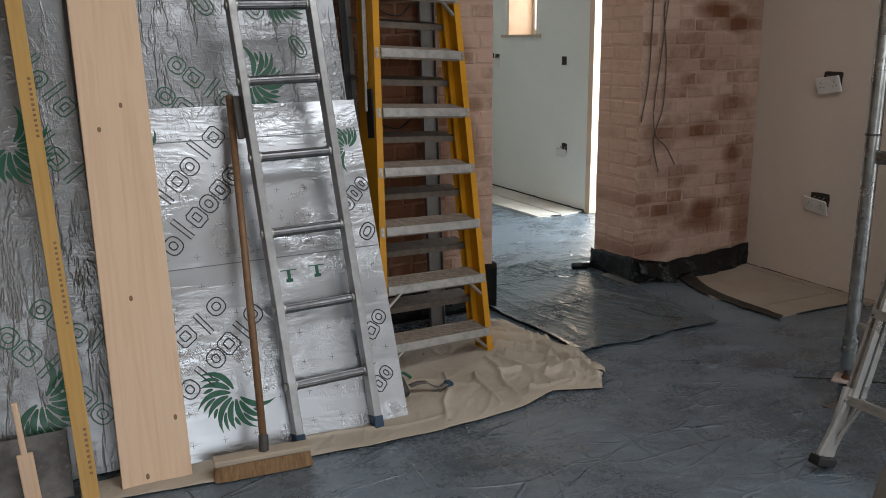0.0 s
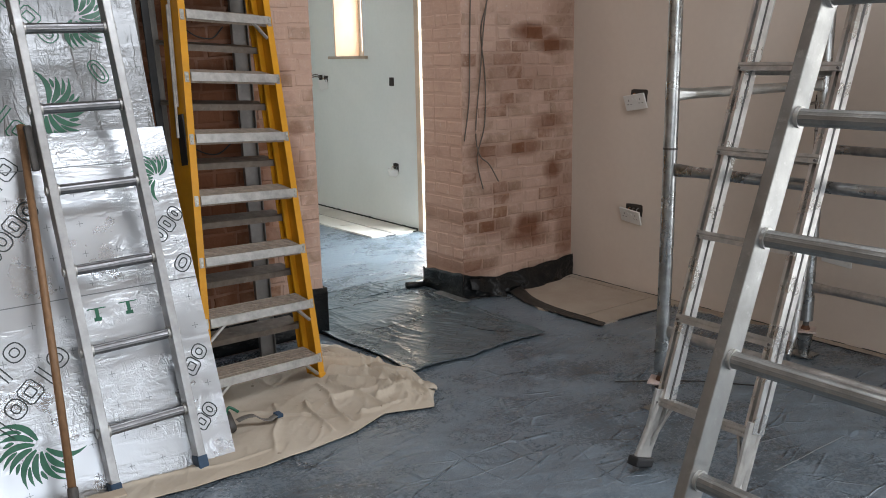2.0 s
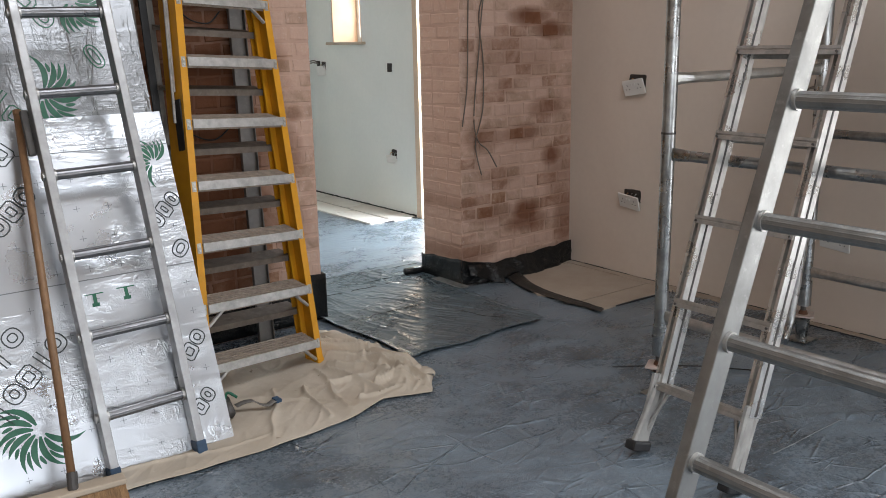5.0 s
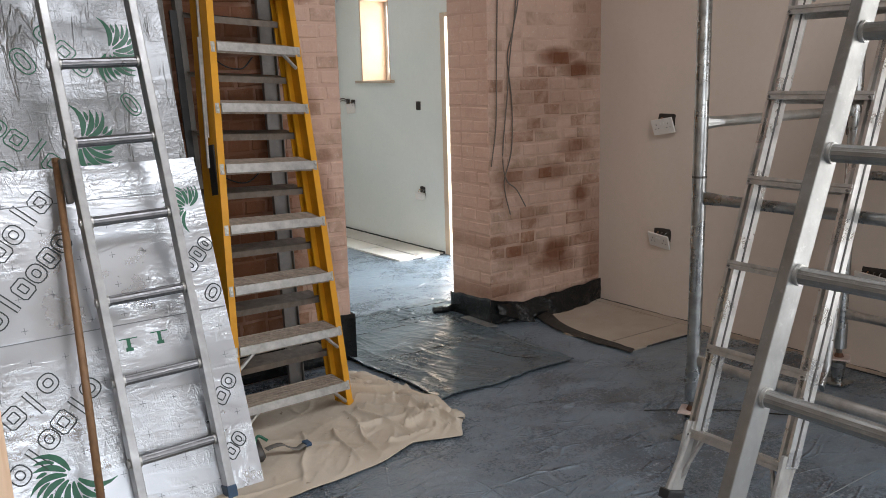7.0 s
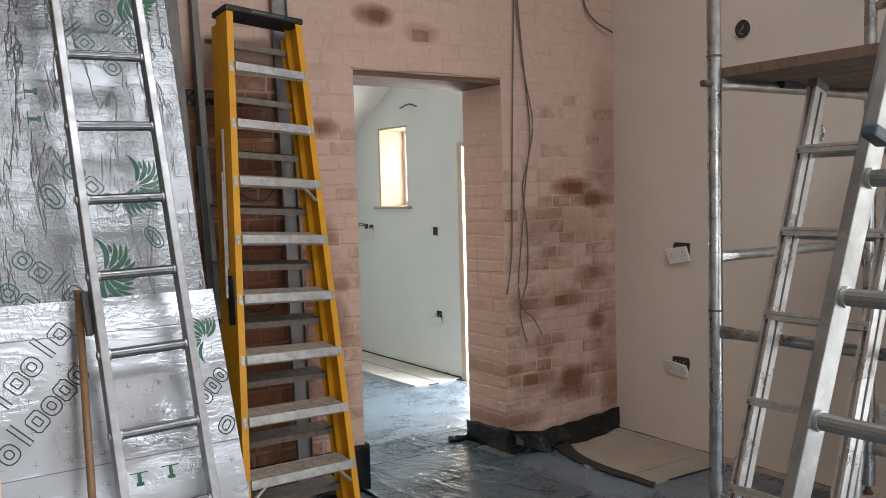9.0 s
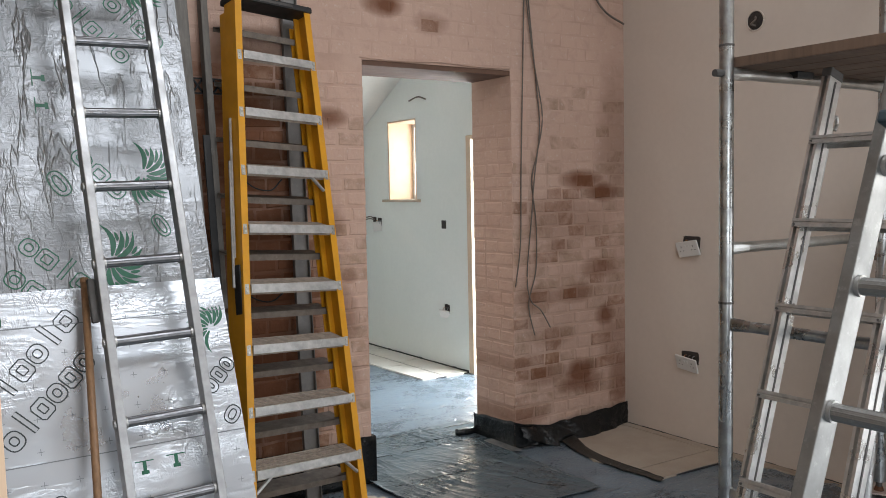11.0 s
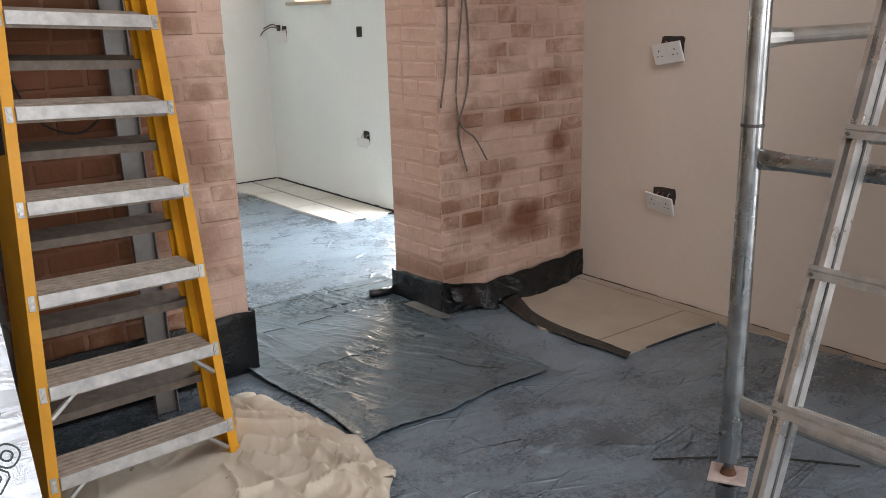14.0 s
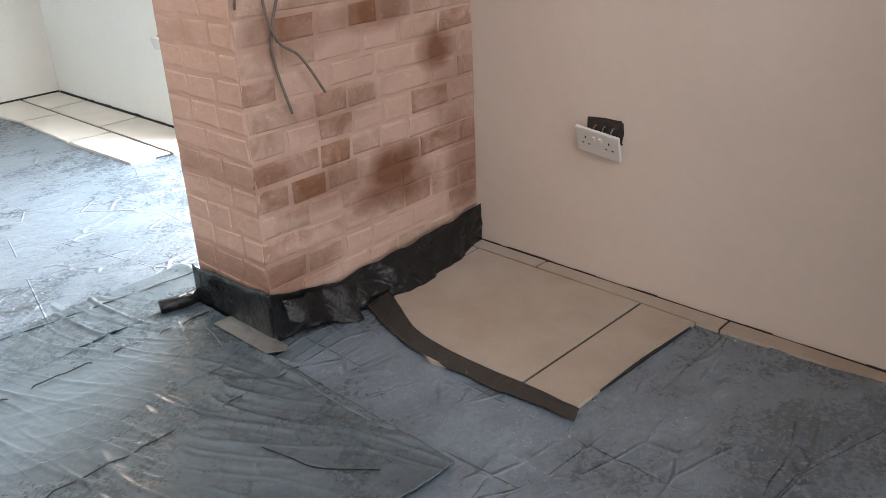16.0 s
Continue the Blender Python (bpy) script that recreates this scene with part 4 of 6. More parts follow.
def rung_ladder(name, m, half, length, first, spacing, label, group="", stile=(0.022, 0.058), rung_r=0.0145, feet=M_BLUE, rungs=M_RUNG, skip_feet=False, metal=None):
    """A straight ladder: box stiles and round rungs, with feet and rung ends."""
    lad = thing(name, m, label, "ladder", group)
    for s in (-1, 1):
        x = s * (half + stile[0] / 2)
        st = part("stile", box_section(bmesh.new(), x - stile[0] / 2, x + stile[0] / 2, -stile[1] / 2, stile[1] / 2, 0.0 if skip_feet else 0.03, length), metal or M_ALU, lad)
        if not skip_feet:
            part("rubber_foot", box(bmesh.new(), (x - stile[0] / 2 - 0.004, -stile[1] / 2 - 0.004, 0.0), (x + stile[0] / 2 + 0.004, stile[1] / 2 + 0.004, 0.045), 0.006), feet, st, "rubber foot")
        z = first
        while z < length - 0.05:
            bm = tube(bmesh.new(), (x + s * stile[0] * 0.5, 0, z), (x + s * (stile[0] * 0.5 + 0.006), 0, z), rung_r * 0.95, 12)
            part("rung_end", bm, M_ALU_DULL, st)
            part("rung_collar", tube(bmesh.new(), (x - s * stile[0] * 0.5, 0, z), (x - s * (stile[0] * 0.5 + 0.008), 0, z), rung_r * 1.25, 40), M_ALU_DULL, st)
            z += spacing
    z = first
    while z < length - 0.05:
        bm = fluted(bmesh.new(), (-half, 0, z), (half, 0, z), rung_r)
        part("rung", bm, rungs, lad)
        z += spacing
    return lad


lean_l = math.hypot(1, 0.287)
rung_ladder("aluminium_ladder", lean(-2.145, -1.032, 0.287) @ Matrix.Rotation(radians(-1.2), 4, "Y"), 0.132, 3.62, 0.203 * lean_l, 0.258 * lean_l,
            "slim dull aluminium ladder with round rungs against foil boards", metal=M_OLD_ALU, stile=(0.028, 0.058), rung_r=0.0165)
slim = scene.objects["aluminium_ladder"]
part("plastic_sleeve", box(bmesh.new(), (-0.186, 0.010, 1.09), (-0.162, 0.036, 1.24), 0.006), M_CHANNEL, slim, "dark grey plastic sleeve on the stile")


def pine_plank():
    m = lean(-2.772, -1.075, 0.355) @ Matrix.Rotation(radians(1.3), 4, "Y")
    p = thing("pine_plank", m, "wide clean pine plank with small dark knots", "plank")
    bm = box(bmesh.new(), (-0.108, -0.0, 0.0), (0.108, 0.024, 2.45), 0.003)
    part("board", bm, M_PINE, p)
    for x, z in ((-0.03, 0.03), (-0.018, 0.60), (0.075, 0.20), (-0.055, 1.16), (0.02, 1.24)):
        bm = bmesh.new()
        bmesh.ops.create_circle(bm, cap_ends=True, segments=10, radius=0.006, matrix=Matrix.Translation((x, -0.0008, z)) @ Matrix.Rotation(radians(90), 4, "X") @ Matrix.Diagonal((1, 1.6, 1, 1)))
        part("knot", bm, M_HANDLE, p, "small dark knot")


def yellow_batten():
    m = lean(-2.972, -1.085, 0.36) @ Matrix.Rotation(radians(-1.1), 4, "Y")
    p = thing("timber_batten", m, "yellow treated roofing batten with stamped grading marks", "batten")
    part("batten", box(bmesh.new(), (-0.025, 0.0, 0.0), (0.025, 0.025, 2.4), 0.002), M_BATTEN, p)
    for z0, n in ((0.08, 9), (0.55, 16), (1.15, 12)):
        bm = bmesh.new()
        for i in range(n):
            z = z0 + i * 0.017
            box(bm, (0.006, -0.0010, z), (0.015, 0.001, z + 0.008))
        part("stamp_mark", bm, M_HANDLE, p, "stamped bars")


def hawk_and_paddle():
    h = thing("mortar_board", lean(-3.14, -1.03, 0.45), "mortar-stained square board leaning on foil", "mortar board")
    part("board", box(bmesh.new(), (-0.2, 0.0, 0.0), (0.125, 0.016, 0.21), 0.008), M_MORTARY, h)
    p = thing("wooden_paddle", lean(-3.13, -1.062, 0.12) @ Matrix.Rotation(radians(-3), 4, "Y"), "pale wooden mixing paddle propped on a stained board", "paddle")
    part("handle", box(bmesh.new(), (-0.009, 0.0, 0.17), (0.009, 0.014, 0.34), 0.005), M_PINE, p)
    part("blade", box(bmesh.new(), (-0.022, 0.0, 0.0), (0.024, 0.012, 0.18), 0.005), M_PINE, p)


def broom():
    b = thing("broom", pose(-2.45, -1.145, 0.0, 0, 0, -5), "wide yard broom with bristle head and brown handle", "broom")
    bm = box(bmesh.new(), (-0.158, -0.026, 0.050), (0.158, 0.026, 0.070), 0.005)
    part("head", bm, M_SILL, b, "pale wooden broom head")

    def tuft(u, v):
        a = 2 * math.pi * u
        w = 1 + 0.05 * v + 0.03 * noise.noise(Vector((u * 60, v * 3, 2)))
        c, q = math.cos(a), math.sin(a)
        return (math.copysign(abs(c) ** 0.25, c) * 0.152 * w, math.copysign(abs(q) ** 0.25, q) * 0.027 * (w + 0.25 * v), 0.051 * (1 - v) + 0.004 * abs(noise.noise(Vector((u * 90, 0, 7)))) * v)

    bm = surface(bmesh.new(), 240, 5, tuft)
    bmesh.ops.remove_doubles(bm, verts=bm.verts[:], dist=0.0001)
    part("bristles", bm, M_BRISTLE, b, "dense brown bristles")
    part("socket", tube(bmesh.new(), (0.005, 0.0, 0.065), (0.010, 0.022, 0.115), 0.016, 12), M_CHANNEL, b)
    part("handle", tube(bmesh.new(), (0.008, 0.012, 0.09), (0.050, 0.530, 1.165), 0.0125, 12), M_HANDLE, b, smooth=True)
    part("end_cap", tube(bmesh.new(), (0.050, 0.530, 1.165), (0.0505, 0.537, 1.18), 0.0135, 12), M_HANDLE, b)


def leaning_lengths():
    """Timbers and metal lengths stood behind the stepladder."""
    def stick(name, x, y, slope, tilt, size, length, mat, label):
        t = thing(name, lean(x, y, slope) @ Matrix.Rotation(radians(tilt), 4, "Y"), label, "timber" if mat is M_GREYWOOD else "metal length", "lengths stood against the wall")
        part("length", box(bmesh.new(), (-size[0] / 2, 0, 0), (size[0] / 2, size[1], length), 0.003), mat, t)
        return t

    stick("grey_timber", -1.79, -0.30, 0.11, -0.4, (0.055, 0.045), 2.75, M_GREYWOOD, "weathered grey timber length stood on end")
    stick("grey_timber", -1.715, -0.28, 0.10, 0.2, (0.03, 0.05), 2.7, M_GREYWOOD, "slim weathered grey batten stood on end")
    ch = thing("steel_channel", lean(-1.31, -0.16, 0.05), "grey steel channel stood against the brickwork", "metal length", "lengths stood against the wall")
    part("web", box(bmesh.new(), (-0.036, 0.02, 0), (0.036, 0.024, 2.7), 0.001), M_STEEL, ch)
    for s in (-1, 1):
        part("flange", box(bmesh.new(), (s * 0.036 - 0.002, 0.0, 0), (s * 0.036 + 0.002, 0.024, 2.7), 0.001), M_STEEL, ch)
    t = thing("black_strip", lean(-1.75, -0.345, 0.12) @ Matrix.Translation((0, 0, 0.0)), "slim black plastic strip leaning in the gap", "metal length", "lengths stood against the wall")
    part("length", box(bmesh.new(), (-0.012, 0, 0), (0.018, 0.012, 1.72), 0.002), M_BLACK, t)
    t = thing("metal_tube", lean(-1.80, -0.40, 0.12) @ Matrix.Rotation(radians(-5.5), 4, "Y"), "thin bare metal tube leaning in the gap", "metal length", "lengths stood against the wall")
    part("tube", tube(bmesh.new(), (0, 0, 0), (0, 0, 1.95), 0.011, 12), M_GALV, t, smooth=True)


def perforated_strap():
    bm = bmesh.new()
    for k in range(5):
        c = -1.80 + 0.045 * k
        for a, b in (((c, 1.90), (c + 0.04, 1.955)), ((c + 0.04, 1.90), (c, 1.955))):
            tube(bm, (a[0], -0.012, a[1]), (b[0], -0.012, b[1]), 0.005, 6)
    box(bm, (-1.81, -0.014, 1.956), (-1.58, -0.002, 1.962))
    box(bm, (-1.81, -0.014, 1.893), (-1.58, -0.002, 1.899))
    tagged(part("air_grille", bm, M_BLACK), "small black lattice air grille on the brickwork", "grille")


pine_plank()
yellow_batten()
hawk_and_paddle()
broom()
leaning_lengths()
perforated_strap()


# ---- stepladder ----
def stepladder():
    m = Matrix.Translation((-1.5228, -0.599, 0.012)) @ Matrix.Rotation(radians(3.17), 4, "Y") @ Matrix.Rotation(radians(8.5), 4, "Z") @ Matrix.Rotation(-math.atan(0.1777), 4, "X")
    s = thing("stepladder", m, "closed yellow fibreglass stepladder with dusty grey treads", "stepladder")
    L = 2.31
    w0, w1 = 0.2876, 0.1836        # half widths at the foot and at the top

    def half(z):
        return w0 + (w1 - w0) * z / L

    def rail(sign, y0, y1, z0, z1, inset, wide, mat):
        """A channel-section rail that follows the taper."""
        t = 0.005
        prof = [(wide, y0), (wide, y1), (0, y1), (0, y1 - t), (wide - t, y1 - t), (wide - t, y0 + t), (0, y0 + t), (0, y0)]
        lo = [(sign * (half(z0) - inset - wide + x), y, z0) for x, y in prof]
        hi = [(sign * (half(z1) - inset - wide + x), y, z1) for x, y in prof]
        bm = loft(bmesh.new(), lo, hi)
        return part("rail", bm, mat, s)

    for sign in (-1, 1):
        r = rail(sign, -0.004, 0.086, 0.012, L - 0.03, 0.0, 0.030, M_YELLOW)
        h = half(0)
        part("rubber_foot", box(bmesh.new(), (sign * h - 0.017 - sign * 0.013, -0.006, 0.0), (sign * h + 0.017 - sign * 0.013, 0.08, 0.030), 0.004), M_YELLOW, r)
        rail(sign, 0.089, 0.130, 0.05, L - 0.06, 0.002, 0.026, M_YELLOW)
    lz = math.hypot(1, 0.195)
    for k in range(9):
        z = (0.111 + 0.2383 * k) * lz
        h = half(z) - 0.029
        rot = Matrix.Translation((0, 0, z)) @ Matrix.Rotation(math.atan(0.1777) + radians(8), 4, "X")
        prof = [(-0.012, -0.036), (-0.012, 0.0)]
        for c in range(6):
            y = -0.010 + 0.018 * c
            prof += [(y, 0.0045), (y + 0.011, 0.0045), (y + 0.0115, 0.0), (y + 0.0175, 0.0)]
        prof += [(0.100, -0.022), (0.097, -0.022), (0.097, -0.004), (-0.008, -0.004), (-0.008, -0.036)]
        bm = loft(bmesh.new(), [rot @ Vector((-h, y, w)) for y, w in prof], [rot @ Vector((h, y, w)) for y, w in prof])
        t = part("tread", bm, M_TREAD, s)
        part("nosing", box(bmesh.new(), (-h, -0.0155, z - 0.032), (h, -0.0125, z + 0.003), 0.001), M_ALU_DULL, t, "bright worn aluminium nosing")
        for sign in (-1, 1):
            px = sign * (half(z) - 0.014)
            part("rivet_plate", box(bmesh.new(), (px - 0.009, -0.0062, z - 0.036), (px + 0.009, -0.0035, z + 0.005), 0.001), M_ALU_DULL, t, "small aluminium rivet plate")
            for dz in (-0.024, -0.006):
                part("rivet", tube(bmesh.new(), (sign * (half(z) - 0.014), -0.0055, z + dz), (sign * (half(z) - 0.014), -0.0095, z + dz), 0.005, 10), M_ALU, t)
    for k in range(9):
        z = (0.212 + 0.2383 * k) * lz
        h = half(z) - 0.006
        rot = Matrix.Translation((0, 0, z)) @ Matrix.Rotation(math.atan(0.1777) + radians(8), 4, "X")
        prof = [(0.108, -0.026), (0.108, 0.0), (0.205, 0.0), (0.205, -0.02), (0.201, -0.02), (0.201, -0.005), (0.113, -0.005), (0.113, -0.026)]
        bm = loft(bmesh.new(), [rot @ Vector((-h, y, w)) for y, w in prof], [rot @ Vector((h, y, w)) for y, w in prof])
        part("rear_tread", bm, M_REAR, s, "dark brown rear rung")
    for z0, side in ((0.111, (-1, 1)), (0.349, (-1, 1)), (1.541, (1,))):
        for sign in side:
            z = z0 * lz
            h = half(z) - 0.028
            bm = bmesh.new()
            p, q = Vector((sign * (h - 0.075), -0.006, z - 0.022)), Vector((sign * h, 0.004, z - 0.085))
            tube(bm, p, q, 0.008, 6)
            part("brace", bm, M_ALU_DULL, s, "small aluminium corner brace")
    cap = part("top_cap", box(bmesh.new(), (-w1 - 0.008, -0.014, L - 0.030), (w1 + 0.008, 0.110, L - 0.004), 0.006), M_BLACK, s, "black plastic top cap")
    part("tool_slot", box(bmesh.new(), (-0.07, -0.0165, L - 0.024), (0.09, -0.0125, L - 0.012), 0.001), M_CHANNEL, cap)
    part("warning_label", box(bmesh.new(), (-half(1.02) - 0.0022, 0.012, 0.90), (-half(1.02) + 0.004, 0.062, 1.17), 0.0), M_BLACK, s, "black side label")
    for dx, z0, z1 in ((-0.012, 1.20, 1.78), (-0.019, 1.08, 1.60)):
        part("spreader_bar", tube(bmesh.new(), (-half(z0) + dx - 0.002, 0.035, z0), (-half(z1) + dx + 0.004, 0.05, z1), 0.006, 8), M_ALU_DULL, s, "folded spreader bar")


stepladder()


# ---- dust sheet ----
def dust_sheet():
    front = [(-3.0, -1.10), (-2.6, -1.15), (-2.27, -1.135), (-2.05, -1.15), (-1.80, -1.165), (-1.5, -1.14), (-1.26, -1.065), (-1.07, -1.13), (-0.965, -1.0)]
    back = [(-3.0, -0.98), (-2.6, -0.95), (-2.2, -0.80), (-1.95, -0.55), (-1.75, -0.35), (-1.5, -0.28), (-1.25, -0.22), (-1.04, -0.20), (-0.93, -0.62)]

    def along(line, u):
        k = u * (len(line) - 1)
        i = min(int(k), len(line) - 2)
        return Vector(line[i]).lerp(Vector(line[i + 1]), k - i)

    creases = [((-1.30, -0.62), (-1.42, -1.05), 0.016, 0.020), ((-1.26, -0.66), (-1.22, -1.02), 0.014, 0.026), ((-1.24, -0.62), (-1.08, -1.02), 0.016, 0.034),
               ((-1.22, -0.55), (-0.99, -0.86), 0.018, 0.040), ((-1.20, -0.45), (-0.97, -0.62), 0.016, 0.040), ((-1.16, -0.36), (-0.99, -0.50), 0.014, 0.034),
               ((-1.36, -0.80), (-1.12, -0.86), 0.013, 0.022), ((-1.20, -0.92), (-1.00, -0.95), 0.014, 0.030), ((-1.55, -0.72), (-1.75, -1.10), 0.014, 0.014),
               ((-1.45, -0.78), (-1.52, -1.08), 0.012, 0.016), ((-1.72, -0.70), (-1.40, -0.98), 0.012, 0.012), ((-1.10, -0.70), (-1.02, -1.06), 0.012, 0.030),
               ((-1.34, -1.00), (-1.16, -1.04), 0.010, 0.016), ((-2.3, -1.00), (-1.75, -1.08), 0.012, 0.009), ((-1.14, -0.25), (-1.06, -0.55), 0.014, 0.030)]

    def creased(x, y):
        h = 0.0
        wx, wy = x + 0.03 * noise.noise(Vector((x * 5, y * 5, 3))), y + 0.03 * noise.noise(Vector((x * 5, y * 5, 8)))
        for a, b, w, k in creases:
            dx, dy = b[0] - a[0], b[1] - a[1]
            f = ((wx - a[0]) * dx + (wy - a[1]) * dy) / (dx * dx + dy * dy)
            g = min(1, max(0, f))
            d = math.hypot(wx - a[0] - g * dx, wy - a[1] - g * dy)
            if d < 4 * w:
                h = max(h, 1.45 * k * math.exp(-(d / (0.6 * w)) ** 1.15) * (1 - 0.5 * g))
        return h

    def at(u, v):
        p = along(front, u).lerp(along(back, u), v)
        x, y = p
        bunch = max(0.0, min(1, (x + 1.75) / 0.5))
        rim = min(1, min(u, 1 - u, v, 1 - v) / 0.05)
        ang = Vector((x * 0.75 + y * 0.65, y * 0.75 - x * 0.65))
        ridge = fold(ang.x * 0.5 + 0.15 * math.sin(ang.y * 9), ang.y * 1.8, 3.4, 2.0)
        ridge2 = fold(ang.x * 1.2, ang.y * 2.4, 3.8, 6.0)
        sharp = max(0.0, 1 - abs(noise.noise(Vector((ang.x * 5, ang.y * 9, 4)))) * 6)
        tip = math.exp(-(((x + 1.06) / 0.12) ** 2 + ((y + 0.80) / 0.30) ** 2))
        heap = max(0.0, min(1, (x + 1.32) / 0.22))
        crisp = fold(ang.x * 0.55 + 0.1 * math.sin(ang.y * 14), ang.y * 1.9 + 0.25 * noise.noise(Vector((x * 7, y * 7, 2))), 7.0, 11.0)
        step_pad = math.exp(-(((x + 1.49) / 0.26) ** 2 + ((y + 0.60) / 0.12) ** 2))
        h = 0.005 + rim * (0.003 * ridge2 + (0.002 + 0.003 * bunch) * ridge + creased(x, y) + (0.002 + 0.004 * bunch) * sharp + 0.026 * tip * (0.35 + 0.65 * ridge2) + (0.002 + 0.008 * heap) * crisp) * (1 - 0.9 * step_pad)
        x += 0.016 * bunch * noise.noise(Vector((x * 8, y * 8, 1)))
        y += 0.014 * noise.noise(Vector((x * 6, y * 6, 5)))
        return (x, y, h)

    bm = surface(bmesh.new(), 420, 150, at)
    ob = part("dust_sheet", bm, M_CLOTH, smooth=True)
    ob.modifiers.new("thick", "SOLIDIFY").thickness = 0.0025
    tagged(ob, "rumpled beige cotton dust sheet with paint flecks on the floor", "dust sheet")
    # turned-over fold at the far corner
    pts = [(-1.05, -0.22), (-1.02, -0.40), (-0.985, -0.58), (-0.96, -0.76), (-0.955, -0.92), (-0.985, -1.02)]
    bm = bmesh.new()

    def roll(u, v):
        p = along(pts, u)
        a = math.pi * (0.02 + 0.96 * v)
        r = 0.026 + 0.016 * noise.noise(Vector((u * 7, v, 2)))
        ripple = 0.016 * noise.noise(Vector((u * 22, v * 4, 5))) + 0.008 * fold(u * 3, v * 0.6, 5.0, 3.0)
        return (p.x - r * 1.7 * math.cos(a) - 0.03 + ripple, p.y + ripple, 0.008 + r * math.sin(a) * (0.9 + 0.3 * math.sin(u * 14)))

    surface(bm, 70, 14, roll)
    ob2 = part("turned_fold", bm, M_CLOTH, ob, "thick turned-over fold of cloth", smooth=True)
    ob2.modifiers.new("thick", "SOLIDIFY").thickness = 0.003


def strap_and_tool():
    t = thing("hand_tool", pose(-1.80, -0.84, 0.018), "small grimy cylindrical tool with a webbing strap", "tool")
    part("barrel", tube(bmesh.new(), (-0.01, -0.02, 0.014), (0.02, 0.10, 0.018), 0.020, 14), M_CHANNEL, t, smooth=True)
    bm = bmesh.new()
    pts = [Vector((0.03, 0.02, 0.02)), Vector((0.09, -0.01, 0.035)), Vector((0.14, -0.03, 0.012)), Vector((0.19, -0.01, 0.006))]
    surface(bm, 24, 2, lambda u, v: tuple(pts[min(int(u * 3), 2)].lerp(pts[min(int(u * 3), 2) + 1], u * 3 - min(int(u * 3), 2)) + Vector((0, 0.03 * (v - 0.5), 0.006 * math.sin(u * 9)))))
    st = part("strap", bm, M_GREYWOOD, t, "crumpled grey webbing strap", smooth=True)
    st.modifiers.new("thick", "SOLIDIFY").thickness = 0.003
    part("green_cord", sweep(bmesh.new(), [(0.0, 0.06, 0.03), (0.03, 0.09, 0.05), (0.06, 0.07, 0.03)], 0.006, 6), M_GREEN, t, smooth=True)
    part("buckle", box(bmesh.new(), (0.175, -0.03, 0.004), (0.20, 0.01, 0.018), 0.003), M_BLUE, t)


dust_sheet()
strap_and_tool()


